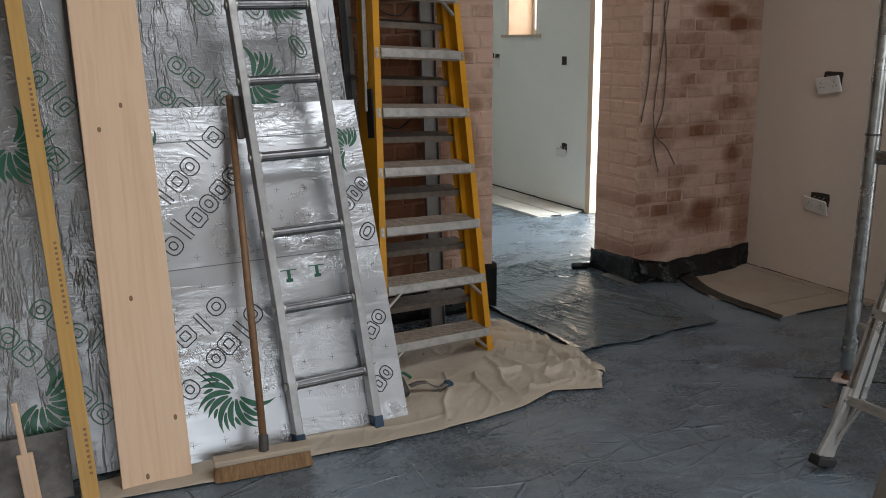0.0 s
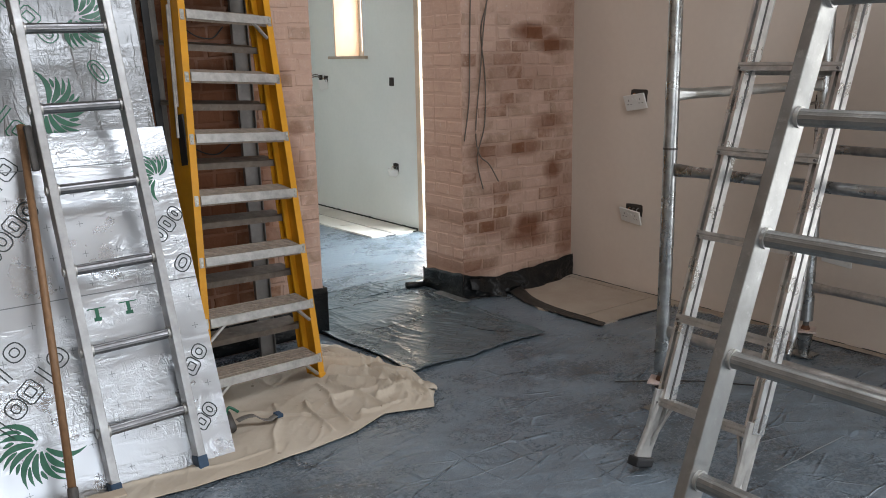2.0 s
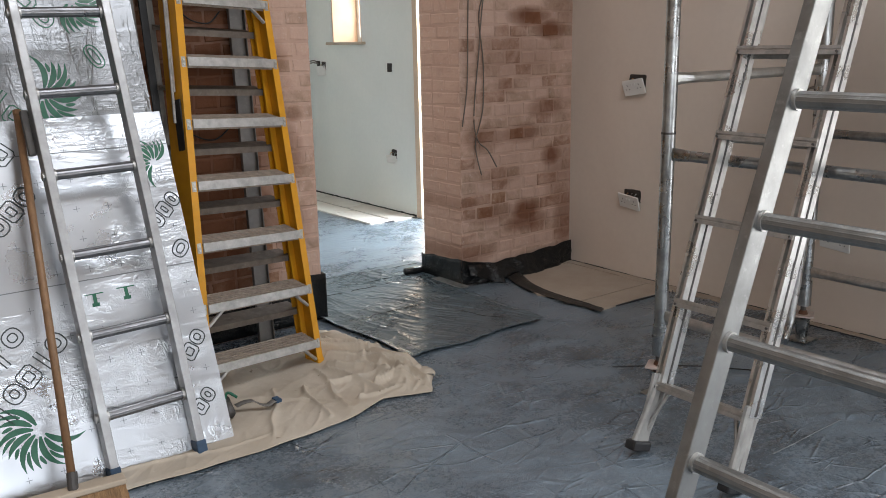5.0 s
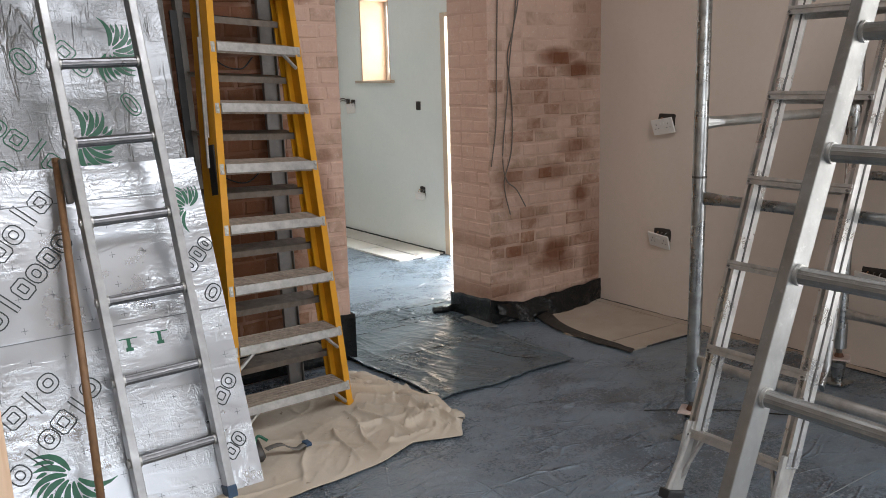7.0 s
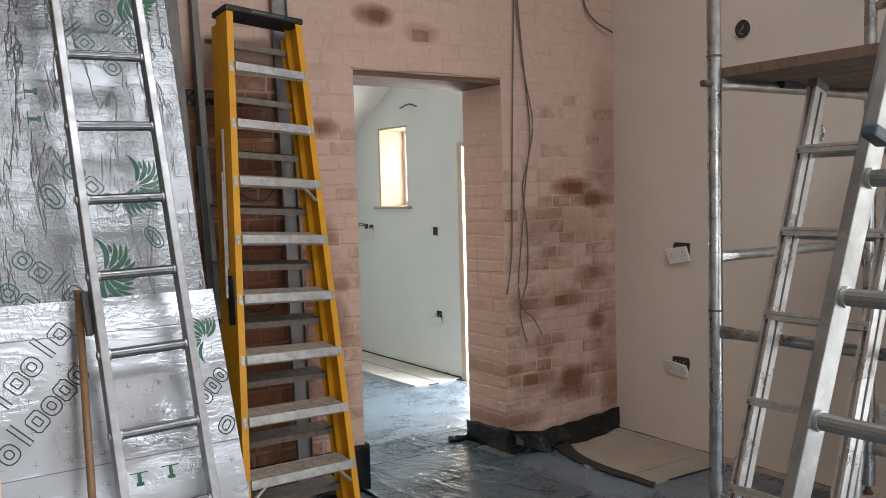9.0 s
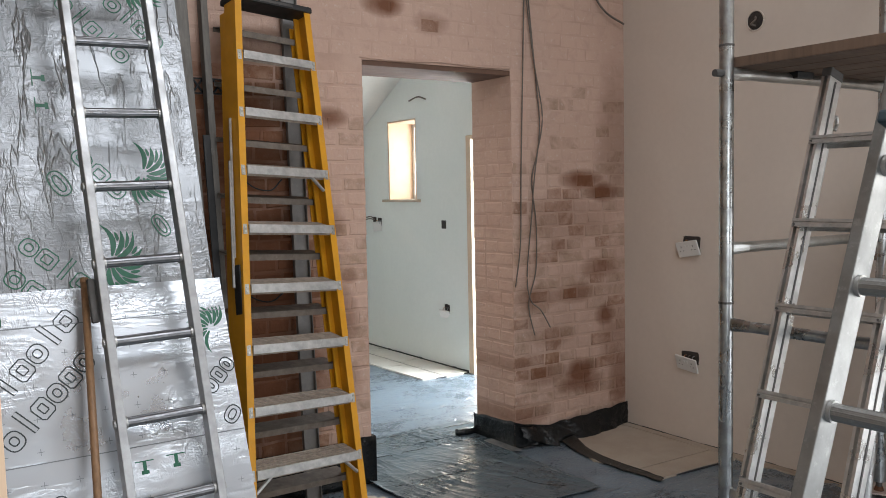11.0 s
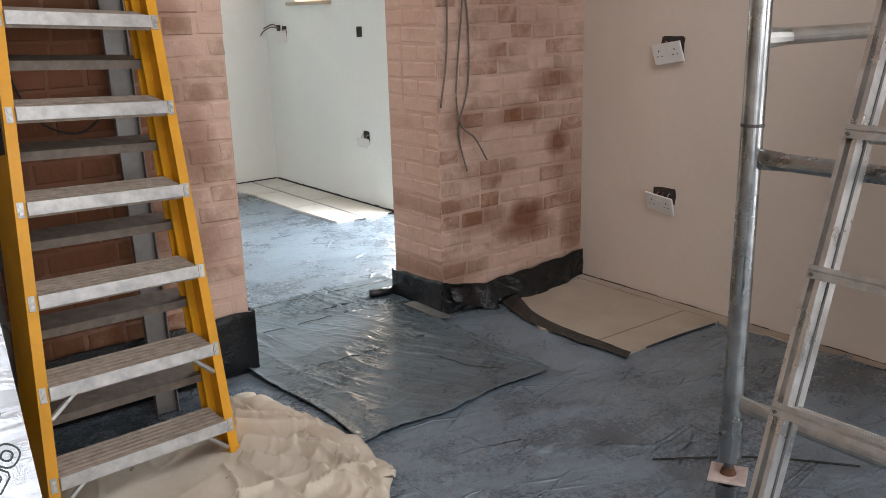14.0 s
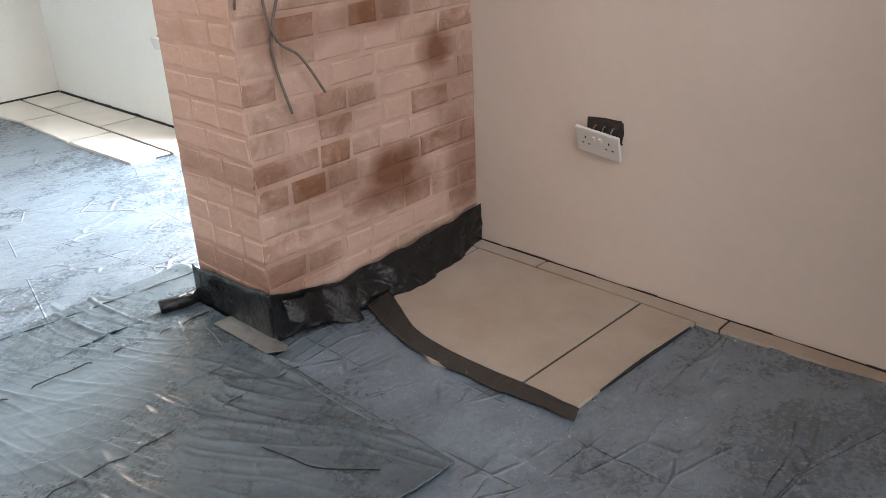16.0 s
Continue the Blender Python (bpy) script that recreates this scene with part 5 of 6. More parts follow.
# ---- scaffold tower and ladders beside the plastered wall ----
def scaffold_tower():
    P1, P2 = (-0.40, -1.725), (0.60, -1.745)
    P3, P4 = (-0.40, -3.10), (0.60, -3.12)
    t = thing("scaffold_tower", pose(-0.40, -1.725, 0), "galvanised tube scaffold tower with a plywood deck", "scaffold tower")
    o = Vector((-0.40, -1.725, 0))

    def L(x, y, z):
        return Vector((x, y, z)) - o

    R = 0.0255
    for x, y in (P1, P2, P3, P4):
        bm = tube(bmesh.new(), L(x, y, 0.20), L(x, y, 3.50), R, 48)
        post = part("post", bm, M_GALV, t)
        for z in (1.03, 1.945, 2.9):
            bm = tube(bmesh.new(), L(x, y, z - 0.004), L(x, y, z + 0.004), R + 0.0012, 20)
            part("joint_collar", bm, M_CHANNEL, post, "dark rusty joint collar")
        part("leg_sleeve", tube(bmesh.new(), L(x, y, 0.17), L(x, y, 0.29), R + 0.004, 20), M_GALV, post)
        part("spindle", tube(bmesh.new(), L(x, y, 0.10), L(x, y, 0.20), 0.013, 14), M_CHANNEL, post, "dark threaded spindle")
        plate = part("adjusting_plate", box(bmesh.new(), L(x - 0.047, y - 0.047, 0.120), L(x + 0.047, y + 0.047, 0.128), 0.003), M_FLANGE, post, "paint-spattered square steel plate")
        plate.data.transform(Matrix.Translation(L(x, y, 0)) @ Matrix.Rotation(0.5, 4, "Z") @ Matrix.Translation(-L(x, y, 0)))
        part("thread_collar", tube(bmesh.new(), L(x, y, 0.128), L(x, y, 0.146), 0.021, 14, 0.014), M_RUST, post, "rusty threaded collar")
        part("locking_pin", tube(bmesh.new(), L(x - 0.045, y, 0.255), L(x + 0.035, y, 0.255), 0.006, 8), M_CHANNEL, post)
        bm = tube(bmesh.new(), L(x, y, 0.004), L(x, y, 0.105), 0.024, 16, 0.034)
        box(bm, L(x - 0.05, y - 0.05, 0.002), L(x + 0.05, y + 0.05, 0.010), 0.002)
        part("base_jack", bm, M_GALV, post)

    def bar(p, q, mat, r=0.020, name="rail"):
        """A tube with flattened ends."""
        p, q = L(*p), L(*q)
        d = (q - p).normalized()
        bm = tube(bmesh.new(), p + d * 0.11, q - d * 0.11, r, 16)
        for a, s in ((p, 1), (q, -1)):
            rot = d.to_track_quat("Z", "X").to_matrix().to_4x4()
            prev = None
            for k in range(5):
                f = k / 4
                c = a + d * s * (0.02 + 0.09 * f)
                rx, ry = r * (1.25 - 0.25 * f), r * (0.45 + 0.55 * f)
                ring_v = [bm.verts.new(c + rot.to_3x3() @ Vector((rx * math.cos(2 * math.pi * j / 12), ry * math.sin(2 * math.pi * j / 12), 0))) for j in range(12)]
                if prev:
                    for j in range(12):
                        bm.faces.new((prev[j], prev[(j + 1) % 12], ring_v[(j + 1) % 12], ring_v[j]))
                else:
                    bm.faces.new(ring_v)
                prev = ring_v
        bmesh.ops.recalc_face_normals(bm, faces=bm.faces[:])
        return part(name, bm, mat, t)

    for z, m in ((0.33, M_ALU_DULL), (0.953, M_GALV), (2.22, M_GALV), (3.40, M_GALV)):
        bar((*P1, z), (*P3, z), m)
        bar((*P2, z), (*P4, z), m)
    for z, m in ((1.225, M_ALU), (1.848, M_ALU), (2.75, M_GALV)):
        bar((*P1, z), (*P2, z), m)
        bar((*P3, z), (*P4, z), m)
    bar((-0.36, -2.22, 0.33), (0.60, -1.80, 1.20), M_GALV, 0.017, "diagonal_brace")
    part("bar_stub", tube(bmesh.new(), L(-0.40, -1.725, 1.848), L(-0.465, -1.725, 1.846), 0.013, 12), M_CHANNEL, t, "rusty tube end")
    # deck
    deck = part("deck", box(bmesh.new(), L(-0.335, -3.08, 1.885), L(0.585, -1.70, 1.905), 0.002), M_DECK, t, "brown plywood deck")
    for i in range(6):
        x = -0.335 + 0.153 * i
        part("slat", box(bmesh.new(), L(x + 0.003, -3.075, 1.872), L(x + 0.148, -1.705, 1.884), 0.002), M_DECK, deck)
    part("edge_board", box(bmesh.new(), L(-0.352, -3.08, 1.872), L(-0.337, -1.70, 1.908), 0.002), M_DECK, deck)
    part("hook", box(bmesh.new(), L(-0.05, -1.775, 1.846), L(0.05, -1.735, 1.872), 0.004), M_BLACK, deck)


def combination_ladder():
    """Leans towards the tower: rungs run away from the side wall's corner."""
    x0, slope = -0.81, 0.333
    m = Matrix.Translation((x0, -2.175, 0)) @ Matrix.Rotation(math.atan(slope), 4, "Y")
    lad = thing("combination_ladder", m, "worn aluminium combination ladder with flared feet", "ladder")
    L = 1.92
    half = 0.168
    for s in (-1, 1):
        y = s * half
        prof = [(-0.034, -0.016), (-0.034, -0.006), (-0.012, -0.006), (-0.012, 0.006), (-0.034, 0.006), (-0.034, 0.016),
                (0.034, 0.016), (0.034, 0.007), (0.012, 0.007), (0.012, -0.007), (0.034, -0.007), (0.034, -0.016)]
        bm = loft(bmesh.new(), [(x, y + w, 0.235) for x, w in prof], [(x, y + w, L) for x, w in prof])
        st = part("stile", bm, M_SPLASHED, lad)
        # thin dark strips drawn as grooves on the stile's sides
        for w in (-0.0171, 0.0171):
            part("groove_strip", box(bmesh.new(), (-0.004, y + w - 0.0015, 0.24), (0.004, y + w + 0.0015, L - 0.03), 0.001), M_CHANNEL, st, "dark strip drawn for a groove along the stile")
        # flared foot
        bm = bmesh.new()
        for off in (-0.024, 0.024):
            tube(bm, (off, y, 0.27), (off - 0.035 + 0.0, y + s * 0.015, 0.03), 0.012, 8)
        box(bm, (-0.055, y - 0.006 + s * 0.008, 0.03), (0.0, y + 0.006 + s * 0.008, 0.27), 0.002)
        part("foot_leg", bm, M_WORN, st)
        part("rubber_foot", box(bmesh.new(), (-0.080, y - 0.022 + s * 0.014, 0.0), (0.010, y + 0.022 + s * 0.014, 0.034), 0.008), M_BLACK, st, "black rubber foot")
        part("brace", tube(bmesh.new(), (-0.02, y + s * 0.012, 0.06), (-0.01, y * 0.72, 0.245), 0.007, 8), M_ALU_DULL, st)
        bm = box(bmesh.new(), (0.036, y - 0.004, L - 0.50), (0.060, y + 0.004, L - 0.17), 0.003)
        for z in (L - 0.46, L - 0.36, L - 0.27):
            tube(bm, (0.048, y - 0.006, z), (0.048, y + 0.006, z), 0.006, 8)
        lock = part("lock_plate", bm, M_ALU, st, "bright slotted lock plate")
        part("hook", sweep(bmesh.new(), [(0.045, y, L - 0.19), (0.050, y, L - 0.145), (0.068, y, L - 0.13), (0.08, y, L - 0.15), (0.074, y, L - 0.175)], 0.006, 8), M_ALU, lock, smooth=True)
        part("top_cap", box(bmesh.new(), (-0.037, y - 0.018, L - 0.02), (0.037, y + 0.018, L + 0.012), 0.005), M_CHANNEL, st)
    lz = math.hypot(1, slope)
    for k in range(6):
        z = (0.229 + 0.2735 * k) * lz
        prof = [(-0.040, z - 0.024), (-0.040, z - 0.012), (-0.037, z - 0.011), (-0.037, z - 0.007), (-0.040, z - 0.006), (-0.040, z + 0.004), (-0.032, z + 0.004), (-0.031, z), (-0.016, z), (-0.015, z + 0.003), (-0.007, z + 0.003), (-0.006, z),
                (0.010, z), (0.011, z + 0.003), (0.018, z + 0.003), (0.019, z), (0.030, z), (0.030, z - 0.020), (0.026, z - 0.020), (0.026, z - 0.006),
                (-0.034, z - 0.006), (-0.034, z - 0.024)]
        bm = loft(bmesh.new(), [(x, -half - 0.012, w) for x, w in prof], [(x, half + 0.012, w) for x, w in prof])
        r = part("rung", bm, M_ALU_DULL, lad)
        for s in (-1, 1):
            part("rivet", tube(bmesh.new(), (-0.040, s * (half + 0.002), z - 0.016), (-0.045, s * (half + 0.002), z - 0.016), 0.004, 8), M_CHANNEL, r)


def extension_ladder():
    slope = 0.386
    lz = math.hypot(1, slope)
    turn = Matrix.Rotation(math.atan(slope), 4, "Y") @ Matrix.Rotation(radians(-90), 4, "Z")
    base = Matrix.Translation((-1.721, -2.918, 0))
    lad = rung_ladder("extension_ladder", base @ turn, 0.205, 3.62, 0.233 * lz, 0.2511 * lz, "large aluminium extension ladder with thick round rungs",
                      stile=(0.028, 0.064), rung_r=0.0185, feet=M_BLACK, rungs=M_STILE, metal=M_STILE)
    # upper section riding in front
    z0 = 1.56 * lz
    for s in (-1, 1):
        x = s * (0.205 - 0.034)
        up = part("upper_stile", box(bmesh.new(), (x - 0.014, -0.098, z0), (x + 0.014, -0.036, 3.55), 0.003), M_STILE, lad)
        part("end_cap", box(bmesh.new(), (x - 0.017, -0.101, z0 - 0.020), (x + 0.017, -0.033, z0 + 0.008), 0.006), M_TEAL, up, "dark teal plastic end cap")
    z = 1.70 * lz
    while z < 3.5:
        part("upper_rung", tube(bmesh.new(), (-0.158, -0.067, z), (0.158, -0.067, z), 0.0165, 18), M_STILE, lad)
        z += 0.2511 * lz


scaffold_tower()
combination_ladder()
extension_ladder()


# ---- sockets and cables ----
def socket(name, m, wide, tilt, lean_out, label, holes=True, cut=None, yaw=0):
    """A face plate hanging loose in front of a rough box in the wall; local -y points out of the wall."""
    s = thing(name, m, label, "socket", "loose sockets")
    w, h = (0.147, 0.088) if wide else (0.088, 0.088)
    cw, ch = cut or ((0.120, 0.068) if wide else (0.075, 0.075))
    bm = bmesh.new()
    rnd = random.Random(len(label))
    n = 28
    pts = []
    for k in range(n):
        t = 2 * math.pi * k / n
        c, q = math.cos(t), math.sin(t)
        e = 0.14
        pts.append((math.copysign(abs(c) ** e, c) * cw / 2 + rnd.uniform(-.003, .003), math.copysign(abs(q) ** e, q) * ch / 2 + rnd.uniform(-.003, .003)))
    bm.faces.new([bm.verts.new((x, -0.0015, z)) for x, z in pts])
    part("back_box", bm, M_HOLE, s, "dark rough cut-out with back box")
    for k in range(3):
        x = -0.03 + 0.03 * k
        part("wire", sweep(bmesh.new(), [(x, 0.0, 0.01), (x + 0.004, -0.018, 0.012), (x - 0.002, -0.024, -0.015)], 0.0022, 6, 4), (M_COPPER, M_CABLE, M_GALV)[k], s, smooth=True)
    pm = Matrix.Translation((-0.006 if wide else -0.004, -0.026, -0.034 if wide else -0.040)) @ Matrix.Rotation(radians(yaw), 4, "Z") @ Matrix.Rotation(radians(tilt), 4, "Y") @ Matrix.Rotation(radians(lean_out), 4, "X")
    bm = box(bmesh.new(), (-w / 2, -0.005, -h / 2), (w / 2, 0.005, h / 2), 0.0035)
    bm.transform(pm)
    plate = part("face_plate", bm, M_WHITE, s, "white face plate")
    bm = box(bmesh.new(), (-w / 2 + 0.02, 0.005, -h / 2 + 0.02), (w / 2 - 0.02, 0.022, h / 2 - 0.02), 0.003)
    bm.transform(pm)
    part("terminal_block", bm, M_WHITE, plate)
    if holes:
        for c in ((-0.040, 0.040) if wide else (0.0,)):
            for dx, dz, a, b in ((0, 0.014, 0.0022, 0.0045), (-0.011, -0.008, 0.0036, 0.002), (0.011, -0.008, 0.0036, 0.002)):
                bm = box(bmesh.new(), (c + dx - a, -0.0056, dz - b), (c + dx + a, -0.0049, dz + b))
                bm.transform(pm)
                part("pin_slot", bm, M_BLACK, plate)
            bm = box(bmesh.new(), (c * 0.28 - 0.005, -0.008, 0.010), (c * 0.28 + 0.005, -0.004, 0.024), 0.0012)
            bm.transform(pm)
            part("switch", bm, M_WHITE, plate)
    return s


def on_east(x, y, z):
    return Matrix.Translation((x, y, z)) @ Matrix.Rotation(radians(-90), 4, "Z")


def sockets():
    socket("wall_socket", on_east(XR, -0.510, 1.135), True, -9, 14, "white double socket hanging crooked from the plastered wall")
    socket("wall_socket", on_east(XR, -0.500, 0.482), True, 6, 22, "white double socket tipped out low on the plastered wall")
    socket("wall_socket", on_east(XR, -1.74, 0.46), True, 5, 18, "white double socket low behind the scaffold tower")
    s = thing("wire_box", on_east(XR, -1.60, 1.13), "dark open back box with loose grey wires", "back box")
    part("back_box", box(bmesh.new(), (-0.042, -0.0015, -0.035), (0.042, 0.002, 0.037)), M_HOLE, s)
    for i, end in enumerate(((-0.065, -0.045, -0.035), (-0.085, -0.05, -0.05))):
        part("wire", sweep(bmesh.new(), [(-0.01, 0.0, 0.005), (-0.03, -0.025, 0.004 - 0.006 * i), (-0.05, -0.04, -0.008), end], 0.0045, 8), M_CABLE, s, smooth=True)
    socket("wall_socket", on_east(XF, 2.09, 0.480), False, 8, 40, "white single plate tipped out low on the pale wall", False, yaw=38)
    s = socket("wall_socket", on_east(XF, 3.17, 1.175), False, -4, 10, "white single plate loose beside cut cables on the pale wall", False, yaw=34)
    part("loose_wire", sweep(bmesh.new(), [(-0.09, 0.0, 0.02), (-0.12, -0.05, 0.03), (-0.17, -0.09, 0.0), (-0.20, -0.10, -0.03)], 0.005, 8), M_CABLE, s, smooth=True)
    part("loose_wire", sweep(bmesh.new(), [(-0.09, 0.0, 0.02), (-0.13, -0.03, 0.05), (-0.19, -0.08, 0.02)], 0.005, 8), M_CABLE, s, smooth=True)
    part("second_box", box(bmesh.new(), (-0.12, -0.002, -0.02), (-0.06, 0.001, 0.045)), M_HOLE, s)
    tagged(part("empty_back_box", box(bmesh.new(), (XF - 0.002, 2.085, 1.140), (XF + 0.002, 2.150, 1.208)), M_HOLE), "small dark empty box in the pale wall", "back box")
    bm = sweep(bmesh.new(), [(XF, 2.35, 2.215), (XF - 0.06, 2.38, 2.235), (XF - 0.10, 2.46, 2.205)], 0.006, 8)
    tagged(part("cut_cable", bm, M_CABLE, smooth=True), "short cut cable end poking from the pale wall", "cable")
    # round hole with a cable end
    h = thing("round_cutout", on_east(XR, -0.918, 2.288), "round ragged hole in plaster with a cable inside", "cutout")
    bm = bmesh.new()
    bmesh.ops.create_circle(bm, cap_ends=True, segments=24, radius=0.047, matrix=Matrix.Translation((0, -0.0015, 0)) @ Matrix.Rotation(radians(90), 4, "X"))
    part("hole", bm, M_HOLE, h)
    bm = bmesh.new()
    pts = [(0.05 * math.cos(2 * math.pi * k / 24), -0.002, 0.05 * math.sin(2 * math.pi * k / 24)) for k in range(25)]
    sweep(bm, pts, 0.004, 6, 2)
    part("ragged_rim", bm, M_PLASTER, h, smooth=True)
    part("cable_end", sweep(bmesh.new(), [(0.0, 0.0, 0.02), (0.012, -0.02, 0.0), (-0.008, -0.026, -0.02), (0.01, -0.012, -0.028)], 0.005, 8), M_CABLE, h, smooth=True)


def cables():
    y = -0.012
    runs = [
        [(0.093, y, 3.88), (0.095, y, 2.9), (0.093, y, 2.53), (0.070, y - .004, 2.0), (0.055, y, 1.51), (0.040, y - .006, 1.15), (0.006, y, 0.91)],
        [(0.103, y, 3.88), (0.107, y, 2.9), (0.108, y, 2.53), (0.150, y - .010, 2.15), (0.204, y - .012, 1.86), (0.165, y - .01, 1.65), (0.132, y, 1.50), (0.160, y, 1.25), (0.150, y - .005, 1.0), (0.100, y - .004, 0.84), (0.105, y, 0.75), (0.124, y - .02, 0.632)],
        [(0.113, y, 3.88), (0.117, y, 2.9), (0.120, y, 2.55), (0.165, y, 2.10), (0.190, y - .004, 1.80), (0.140, y - .014, 1.52), (0.118, y - .012, 1.30), (0.080, y - .012, 0.97), (0.104, y - .014, 0.83), (0.170, y - .02, 0.77), (0.23, y - .03, 0.668)],
    ]
    for r in runs:
        bm = sweep(bmesh.new(), r, 0.0038, 8, 8)
        tagged(part("hanging_cable", bm, M_CABLE, smooth=True), "thin grey-brown cable hanging down the brickwork", "cable", "cables on the pier")
    bm = sweep(bmesh.new(), [(0.60, y, 3.88), (0.60, y, 2.9), (0.62, y, 2.60), (0.68, y - .02, 2.48), (0.828, y - .03, 2.414)], 0.0062, 8, 8)
    tagged(part("hanging_cable", bm, M_CABLE, smooth=True), "single grey cable curving to a cut end", "cable", "cables on the pier")


def wall_wires():
    """Thin black wires on the wall behind the stepladder."""
    for pts in ([(-1.60, 1.62), (-1.52, 1.50), (-1.42, 1.47), (-1.36, 1.52)], [(-1.62, 1.18), (-1.56, 1.02), (-1.44, 0.96), (-1.34, 1.02)], [(-1.58, 1.95), (-1.57, 1.75), (-1.60, 1.62)]):
        bm = sweep(bmesh.new(), [(x, -0.014, z) for x, z in pts], 0.0035, 6, 8)
        tagged(part("wall_wire", bm, M_BLACK, smooth=True), "thin black wire looping over dark brickwork", "cable", "wires behind the stepladder")


sockets()
cables()
wall_wires()


# ---- crumbs and creases on the floor ----
def crumbs():
    rnd = random.Random(21)
    bm = bmesh.new()
    for _ in range(130):
        zone = rnd.random()
        if zone < 0.45:
            x, y = rnd.gauss(0.15, 0.22), rnd.gauss(-0.95, 0.20)
        elif zone < 0.7:
            x, y = XR - abs(rnd.gauss(0.03, 0.03)), rnd.uniform(-1.6, -0.1)
        else:
            x, y = rnd.uniform(-0.9, 0.7), rnd.uniform(-2.6, -1.1)
        r = rnd.uniform(0.001, 0.0028)
        z = 0.008 if x > 0.2 and y > -0.84 else 0.004
        bmesh.ops.create_icosphere(bm, subdivisions=1, radius=r, matrix=Matrix.Translation((min(x, XR - 0.01), y, z)) @ Matrix.Rotation(rnd.uniform(0, 6), 4, "Z") @ Matrix.Diagonal((1.4, 0.8, 0.6, 1)))
    tagged(part("plaster_crumbs", bm, M_SILL), "pale plaster crumbs scattered over the sheeting", "debris", kind="stuff")


def dashes(x0, x1, y0, y1, z, seed, dip, mat, label):
    """A thin dark fold that dips under the sheeting here and there."""
    n = 60
    pts = []
    for k in range(n + 1):
        f = k / n
        w = noise.noise(Vector((f * 9, seed, 1)))
        pts.append((x0 + (x1 - x0) * f, y0 + (y1 - y0) * f + 0.006 * noise.noise(Vector((f * 14, seed, 5))), z + 0.003 * w - dip * max(0.0, noise.noise(Vector((f * 11, seed, 9))))))
    bm = sweep(bmesh.new(), pts, 0.0020, 5, 1)
    tagged(part("sheet_crease", bm, mat, smooth=True), label, "plastic sheet")


def floor_creases():
    dashes(-0.85, 0.13, 0.648, 0.555, 0.010, 3, 0.012, M_BLACK, "dark overlapped edge of the floor sheeting")
    dashes(-0.86, -0.06, -0.155, -0.178, 0.013, 5, 0.05, M_BLACK, "broken dark crease across the doorway sheeting")
    dashes(-0.86, -0.04, 0.302, 0.278, 0.013, 8, 0.05, M_BLACK, "broken dark crease across the doorway sheeting")
    for pts, mat, r, label in (([(-0.32, -1.42), (-0.18, -1.525), (-0.05, -1.64), (0.10, -1.83)], M_DPM, 0.003, "thin dark folded crease in the floor sheeting"),
                               ([(-0.328, -0.382), (-0.31, -0.46), (-0.29, -0.541), (-0.208, -0.649)], M_DPM, 0.0015, "thin dark crease in the doorway sheeting"),
                               ([(-0.087, -0.234), (-0.10, -0.326), (-0.10, -0.44), (-0.093, -0.553), (-0.065, -0.632)], M_FAINT, 0.0022, "pale curved scuffed fold in the sheeting"),
                               ([(-0.513, -2.296), (-0.381, -2.300), (-0.234, -2.300), (-0.087, -2.304)], M_FAINT, 0.0022, "pale fold across the floor sheeting"),
                               ([(-0.096, 0.213), (-0.11, 0.14), (-0.133, 0.06)], M_FAINT, 0.0018, "pale scuffed fold in the sheeting")):
        bm = sweep(bmesh.new(), [(x, y, 0.012 if y > -0.7 else 0.006) for x, y in pts], r, 6, 10)
        tagged(part("sheet_crease", bm, mat, smooth=True), label, "plastic sheet")


crumbs()
floor_creases()


# ---- bricks ----
COURSE = 0.0725
BARE = [(0.50, 1.50), (0.67, 1.43), (0.43, 0.83), (0.20, 0.38), (0.23, 0.46)]
HALF = [(0.26, 1.36), (0.43, 1.28), (0.15, 0.84), (0.25, 0.61), (0.34, 0.53), (0.05, 0.46), (0.04, 0.25), (0.82, 0.38), (0.81, 0.23), (0.07, 0.17),
        (0.08, 0.68), (0.62, 0.53), (0.36, 1.15), (0.72, 1.15), (-0.51, 2.30)]


def brick_mesh(length, depth, height, rnd):
    """One brick, its outer face towards -y, with softened edges; the origin is at its lower left."""
    bm = bmesh.new()
    r = 0.007
    for y, k in ((0.022, 0.0), (0.003, 0.0), (-0.003, r)):
        for x, z in ((k, k), (length - k, k), (length - k, height - k), (k, height - k)):
            bm.verts.new((x + rnd.uniform(-0.005, 0.005), y + (rnd.uniform(-0.002, 0.002) if y < 0.01 else 0), z + rnd.uniform(-0.0045, 0.0045)))
    bm.verts.ensure_lookup_table()
    v = bm.verts
    for a in (0, 4):
        for k in range(4):
            bm.faces.new((v[a + k], v[a + (k + 1) % 4], v[a + 4 + (k + 1) % 4], v[a + 4 + k]))
    bm.faces.new((v[8], v[9], v[10], v[11]))
    bmesh.ops.recalc_face_normals(bm, faces=bm.faces[:])
    me = bpy.data.meshes.new("brick")
    bm.to_mesh(me)
    bm.free()
    return me


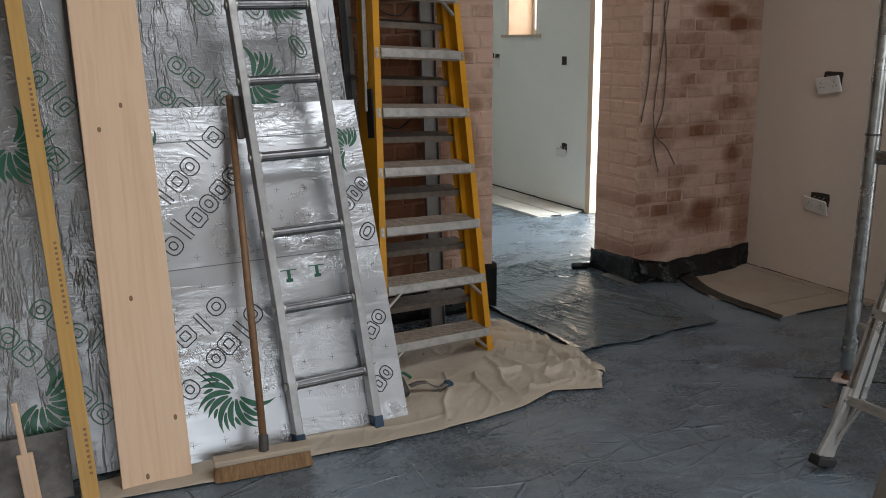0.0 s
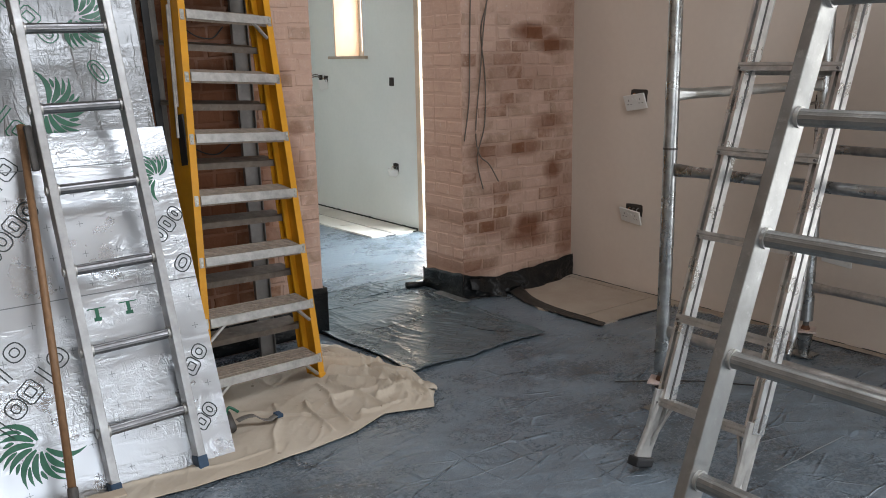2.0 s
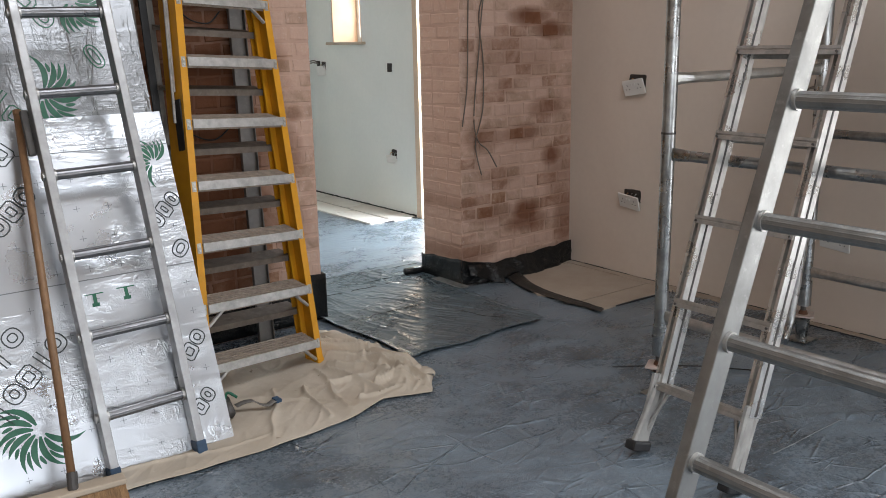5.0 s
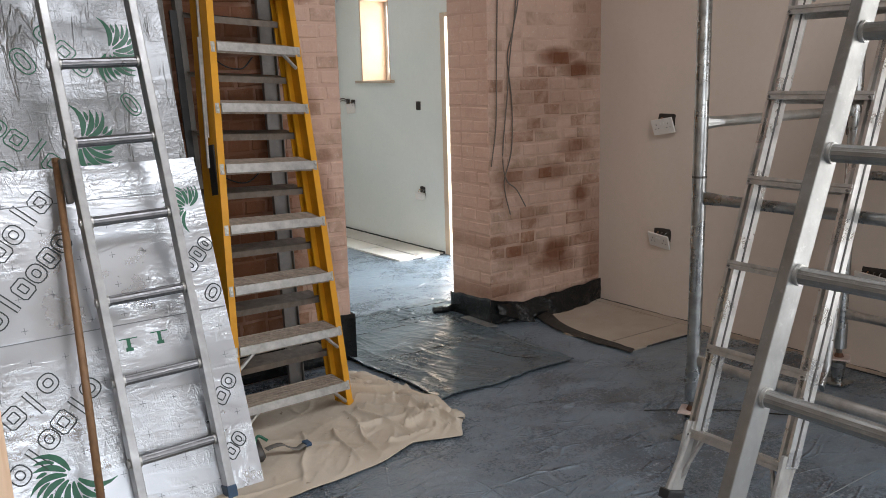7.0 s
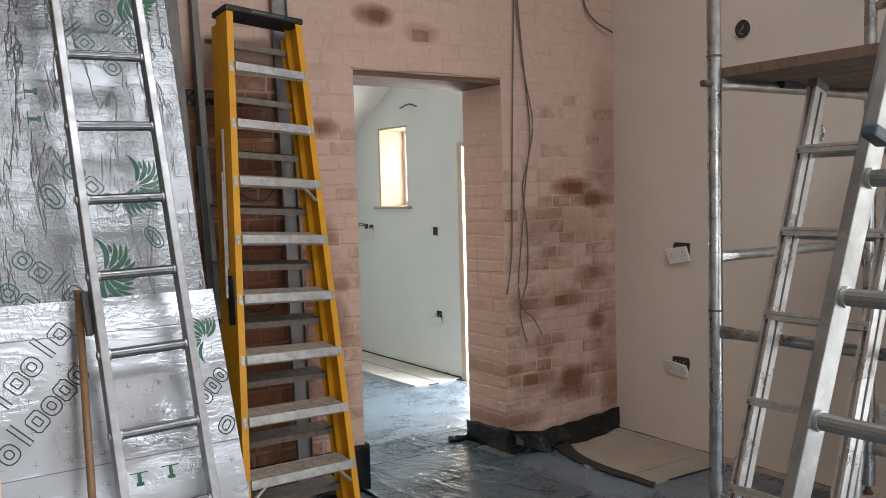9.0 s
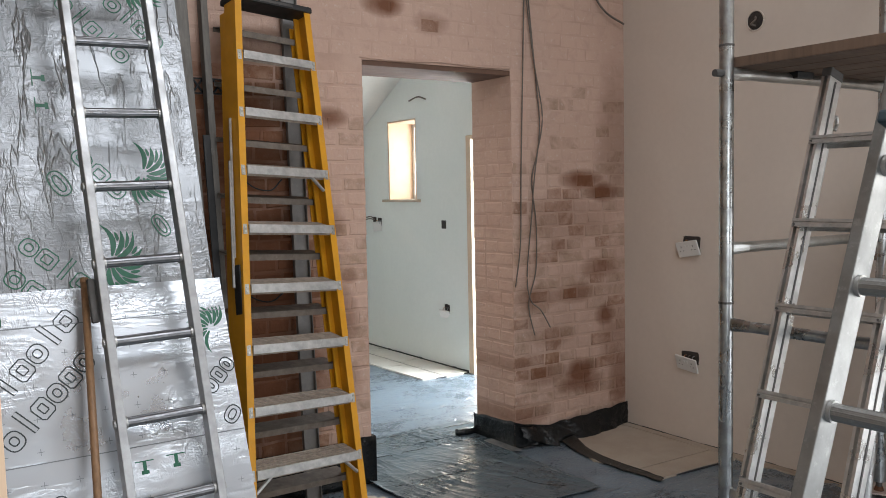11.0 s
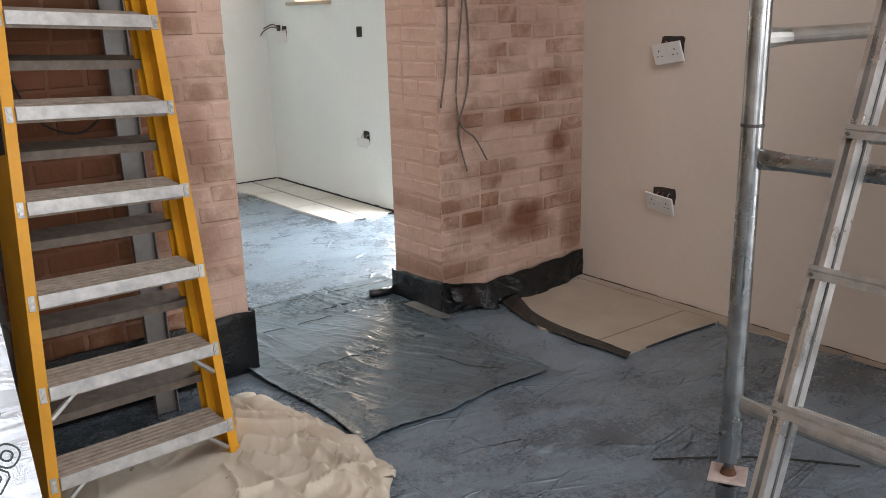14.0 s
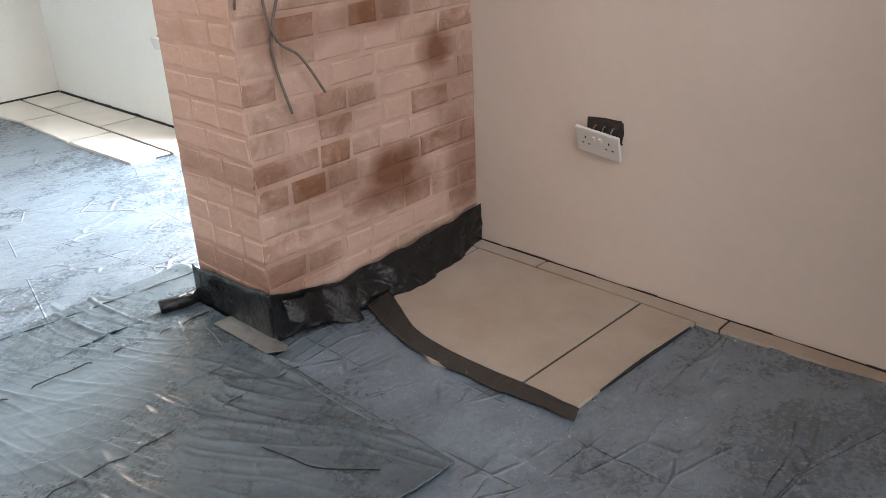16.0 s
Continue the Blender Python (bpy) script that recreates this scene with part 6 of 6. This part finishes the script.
def bricks(wall):
    rnd = random.Random(11)
    store = {}
    count = 0
    rest = {}

    def lay(m, length, mat, single, relief):
        nonlocal count
        key = (round(length, 3), mat.name, rnd.randrange(4))
        if key not in store:
            store[key] = brick_mesh(key[0], 0.0, COURSE - 0.009, rnd)
            store[key].materials.append(mat)
        if single and count < 298:
            ob = new("brick", store[key])
            ob.parent = wall
            ob.matrix_basis = m @ Matrix.Rotation(rnd.uniform(-0.010, 0.010), 4, "Y") @ Matrix.Diagonal((1, relief, 1, 1))
            count += 1
        else:
            tmp = store[key].copy()
            tmp.transform(m @ Matrix.Diagonal((1, relief, 1, 1)))
            rest.setdefault(mat.name, bmesh.new()).from_mesh(tmp)
            bpy.data.meshes.remove(tmp)

    def course(place, x0, x1, z, single, odd, choose):
        x = x0
        k = 0
        while x < x1 - 0.02:
            length = rnd.choice((0.215, 0.105, 0.105, 0.16, 0.13, 0.105, 0.12))
            if odd and k == 0:
                length = 0.105
            length = min(length, x1 - x)
            if x1 - (x + length + 0.009) < 0.05:
                length = x1 - x
            mat = choose(x + length / 2, x, x + length, z + COURSE / 2)
            lay(place(x, z), length, mat, single(x, z), rnd.uniform(0.3, 0.85) * (1.3 if x < -0.9 and z < 2.0 else 1.0) * (0.35 if z > 1.6 and x > -0.9 or z > 2.0 else 1.0))
            x += length + 0.009
            k += 1

    def front(xc, xa, xb, z):
        if any(xa - 0.004 < a < xb + 0.005 and abs(b - z) < COURSE * 0.52 for a, b in BARE):
            return M_DARK
        if any(xa - 0.004 < a < xb + 0.005 and abs(b - z) < COURSE * 0.52 for a, b in HALF):
            return M_MID
        # mostly dark bricks behind the stepladder
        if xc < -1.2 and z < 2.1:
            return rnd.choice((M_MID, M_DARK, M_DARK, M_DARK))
        if xc > 0 and z < 1.5:
            return rnd.choice((M_PALE, M_PALE, M_TAN, M_TAN, M_PALE, M_TAN, M_MID))
        return rnd.choice((M_PALE, M_PALE, M_PALE, M_TAN)) if z < 2.1 else M_PALE

    rows = int((TOP - 0.05) / COURSE)
    for i in range(rows):
        z = 0.012 + i * COURSE
        odd = i % 2
        if z < 2.75:
            course(lambda x, z: Matrix.Translation((x, 0.002, z)), 0.004, XR - 0.004, z, lambda x, z: z < 2.1, odd, front)
        if z < HEAD - 0.05:
            course(lambda x, z: Matrix.Translation((0.002, THICK - x, z)) @ Matrix.Rotation(radians(-90), 4, "Z"), 0.004, THICK - 0.004, z,
                   lambda x, z: z < 1.5, not odd, lambda *a: M_PALE)
            course(lambda x, z: Matrix.Translation((x, 0.002, z)), -1.95, DOOR_L - 0.004, z, lambda x, z: x > -1.45 and z < 2.1, odd, front)
        elif z > HEAD + 0.04 and z < 2.75:
            course(lambda x, z: Matrix.Translation((x, 0.002, z)), -1.95, 0.0, z, lambda x, z: False, odd, front)
    for name, bm in rest.items():
        ob = part("brickwork", bm, bpy.data.materials[name], wall)
        ob["kind"] = "stuff"


bricks(scene.objects["wall_north"])
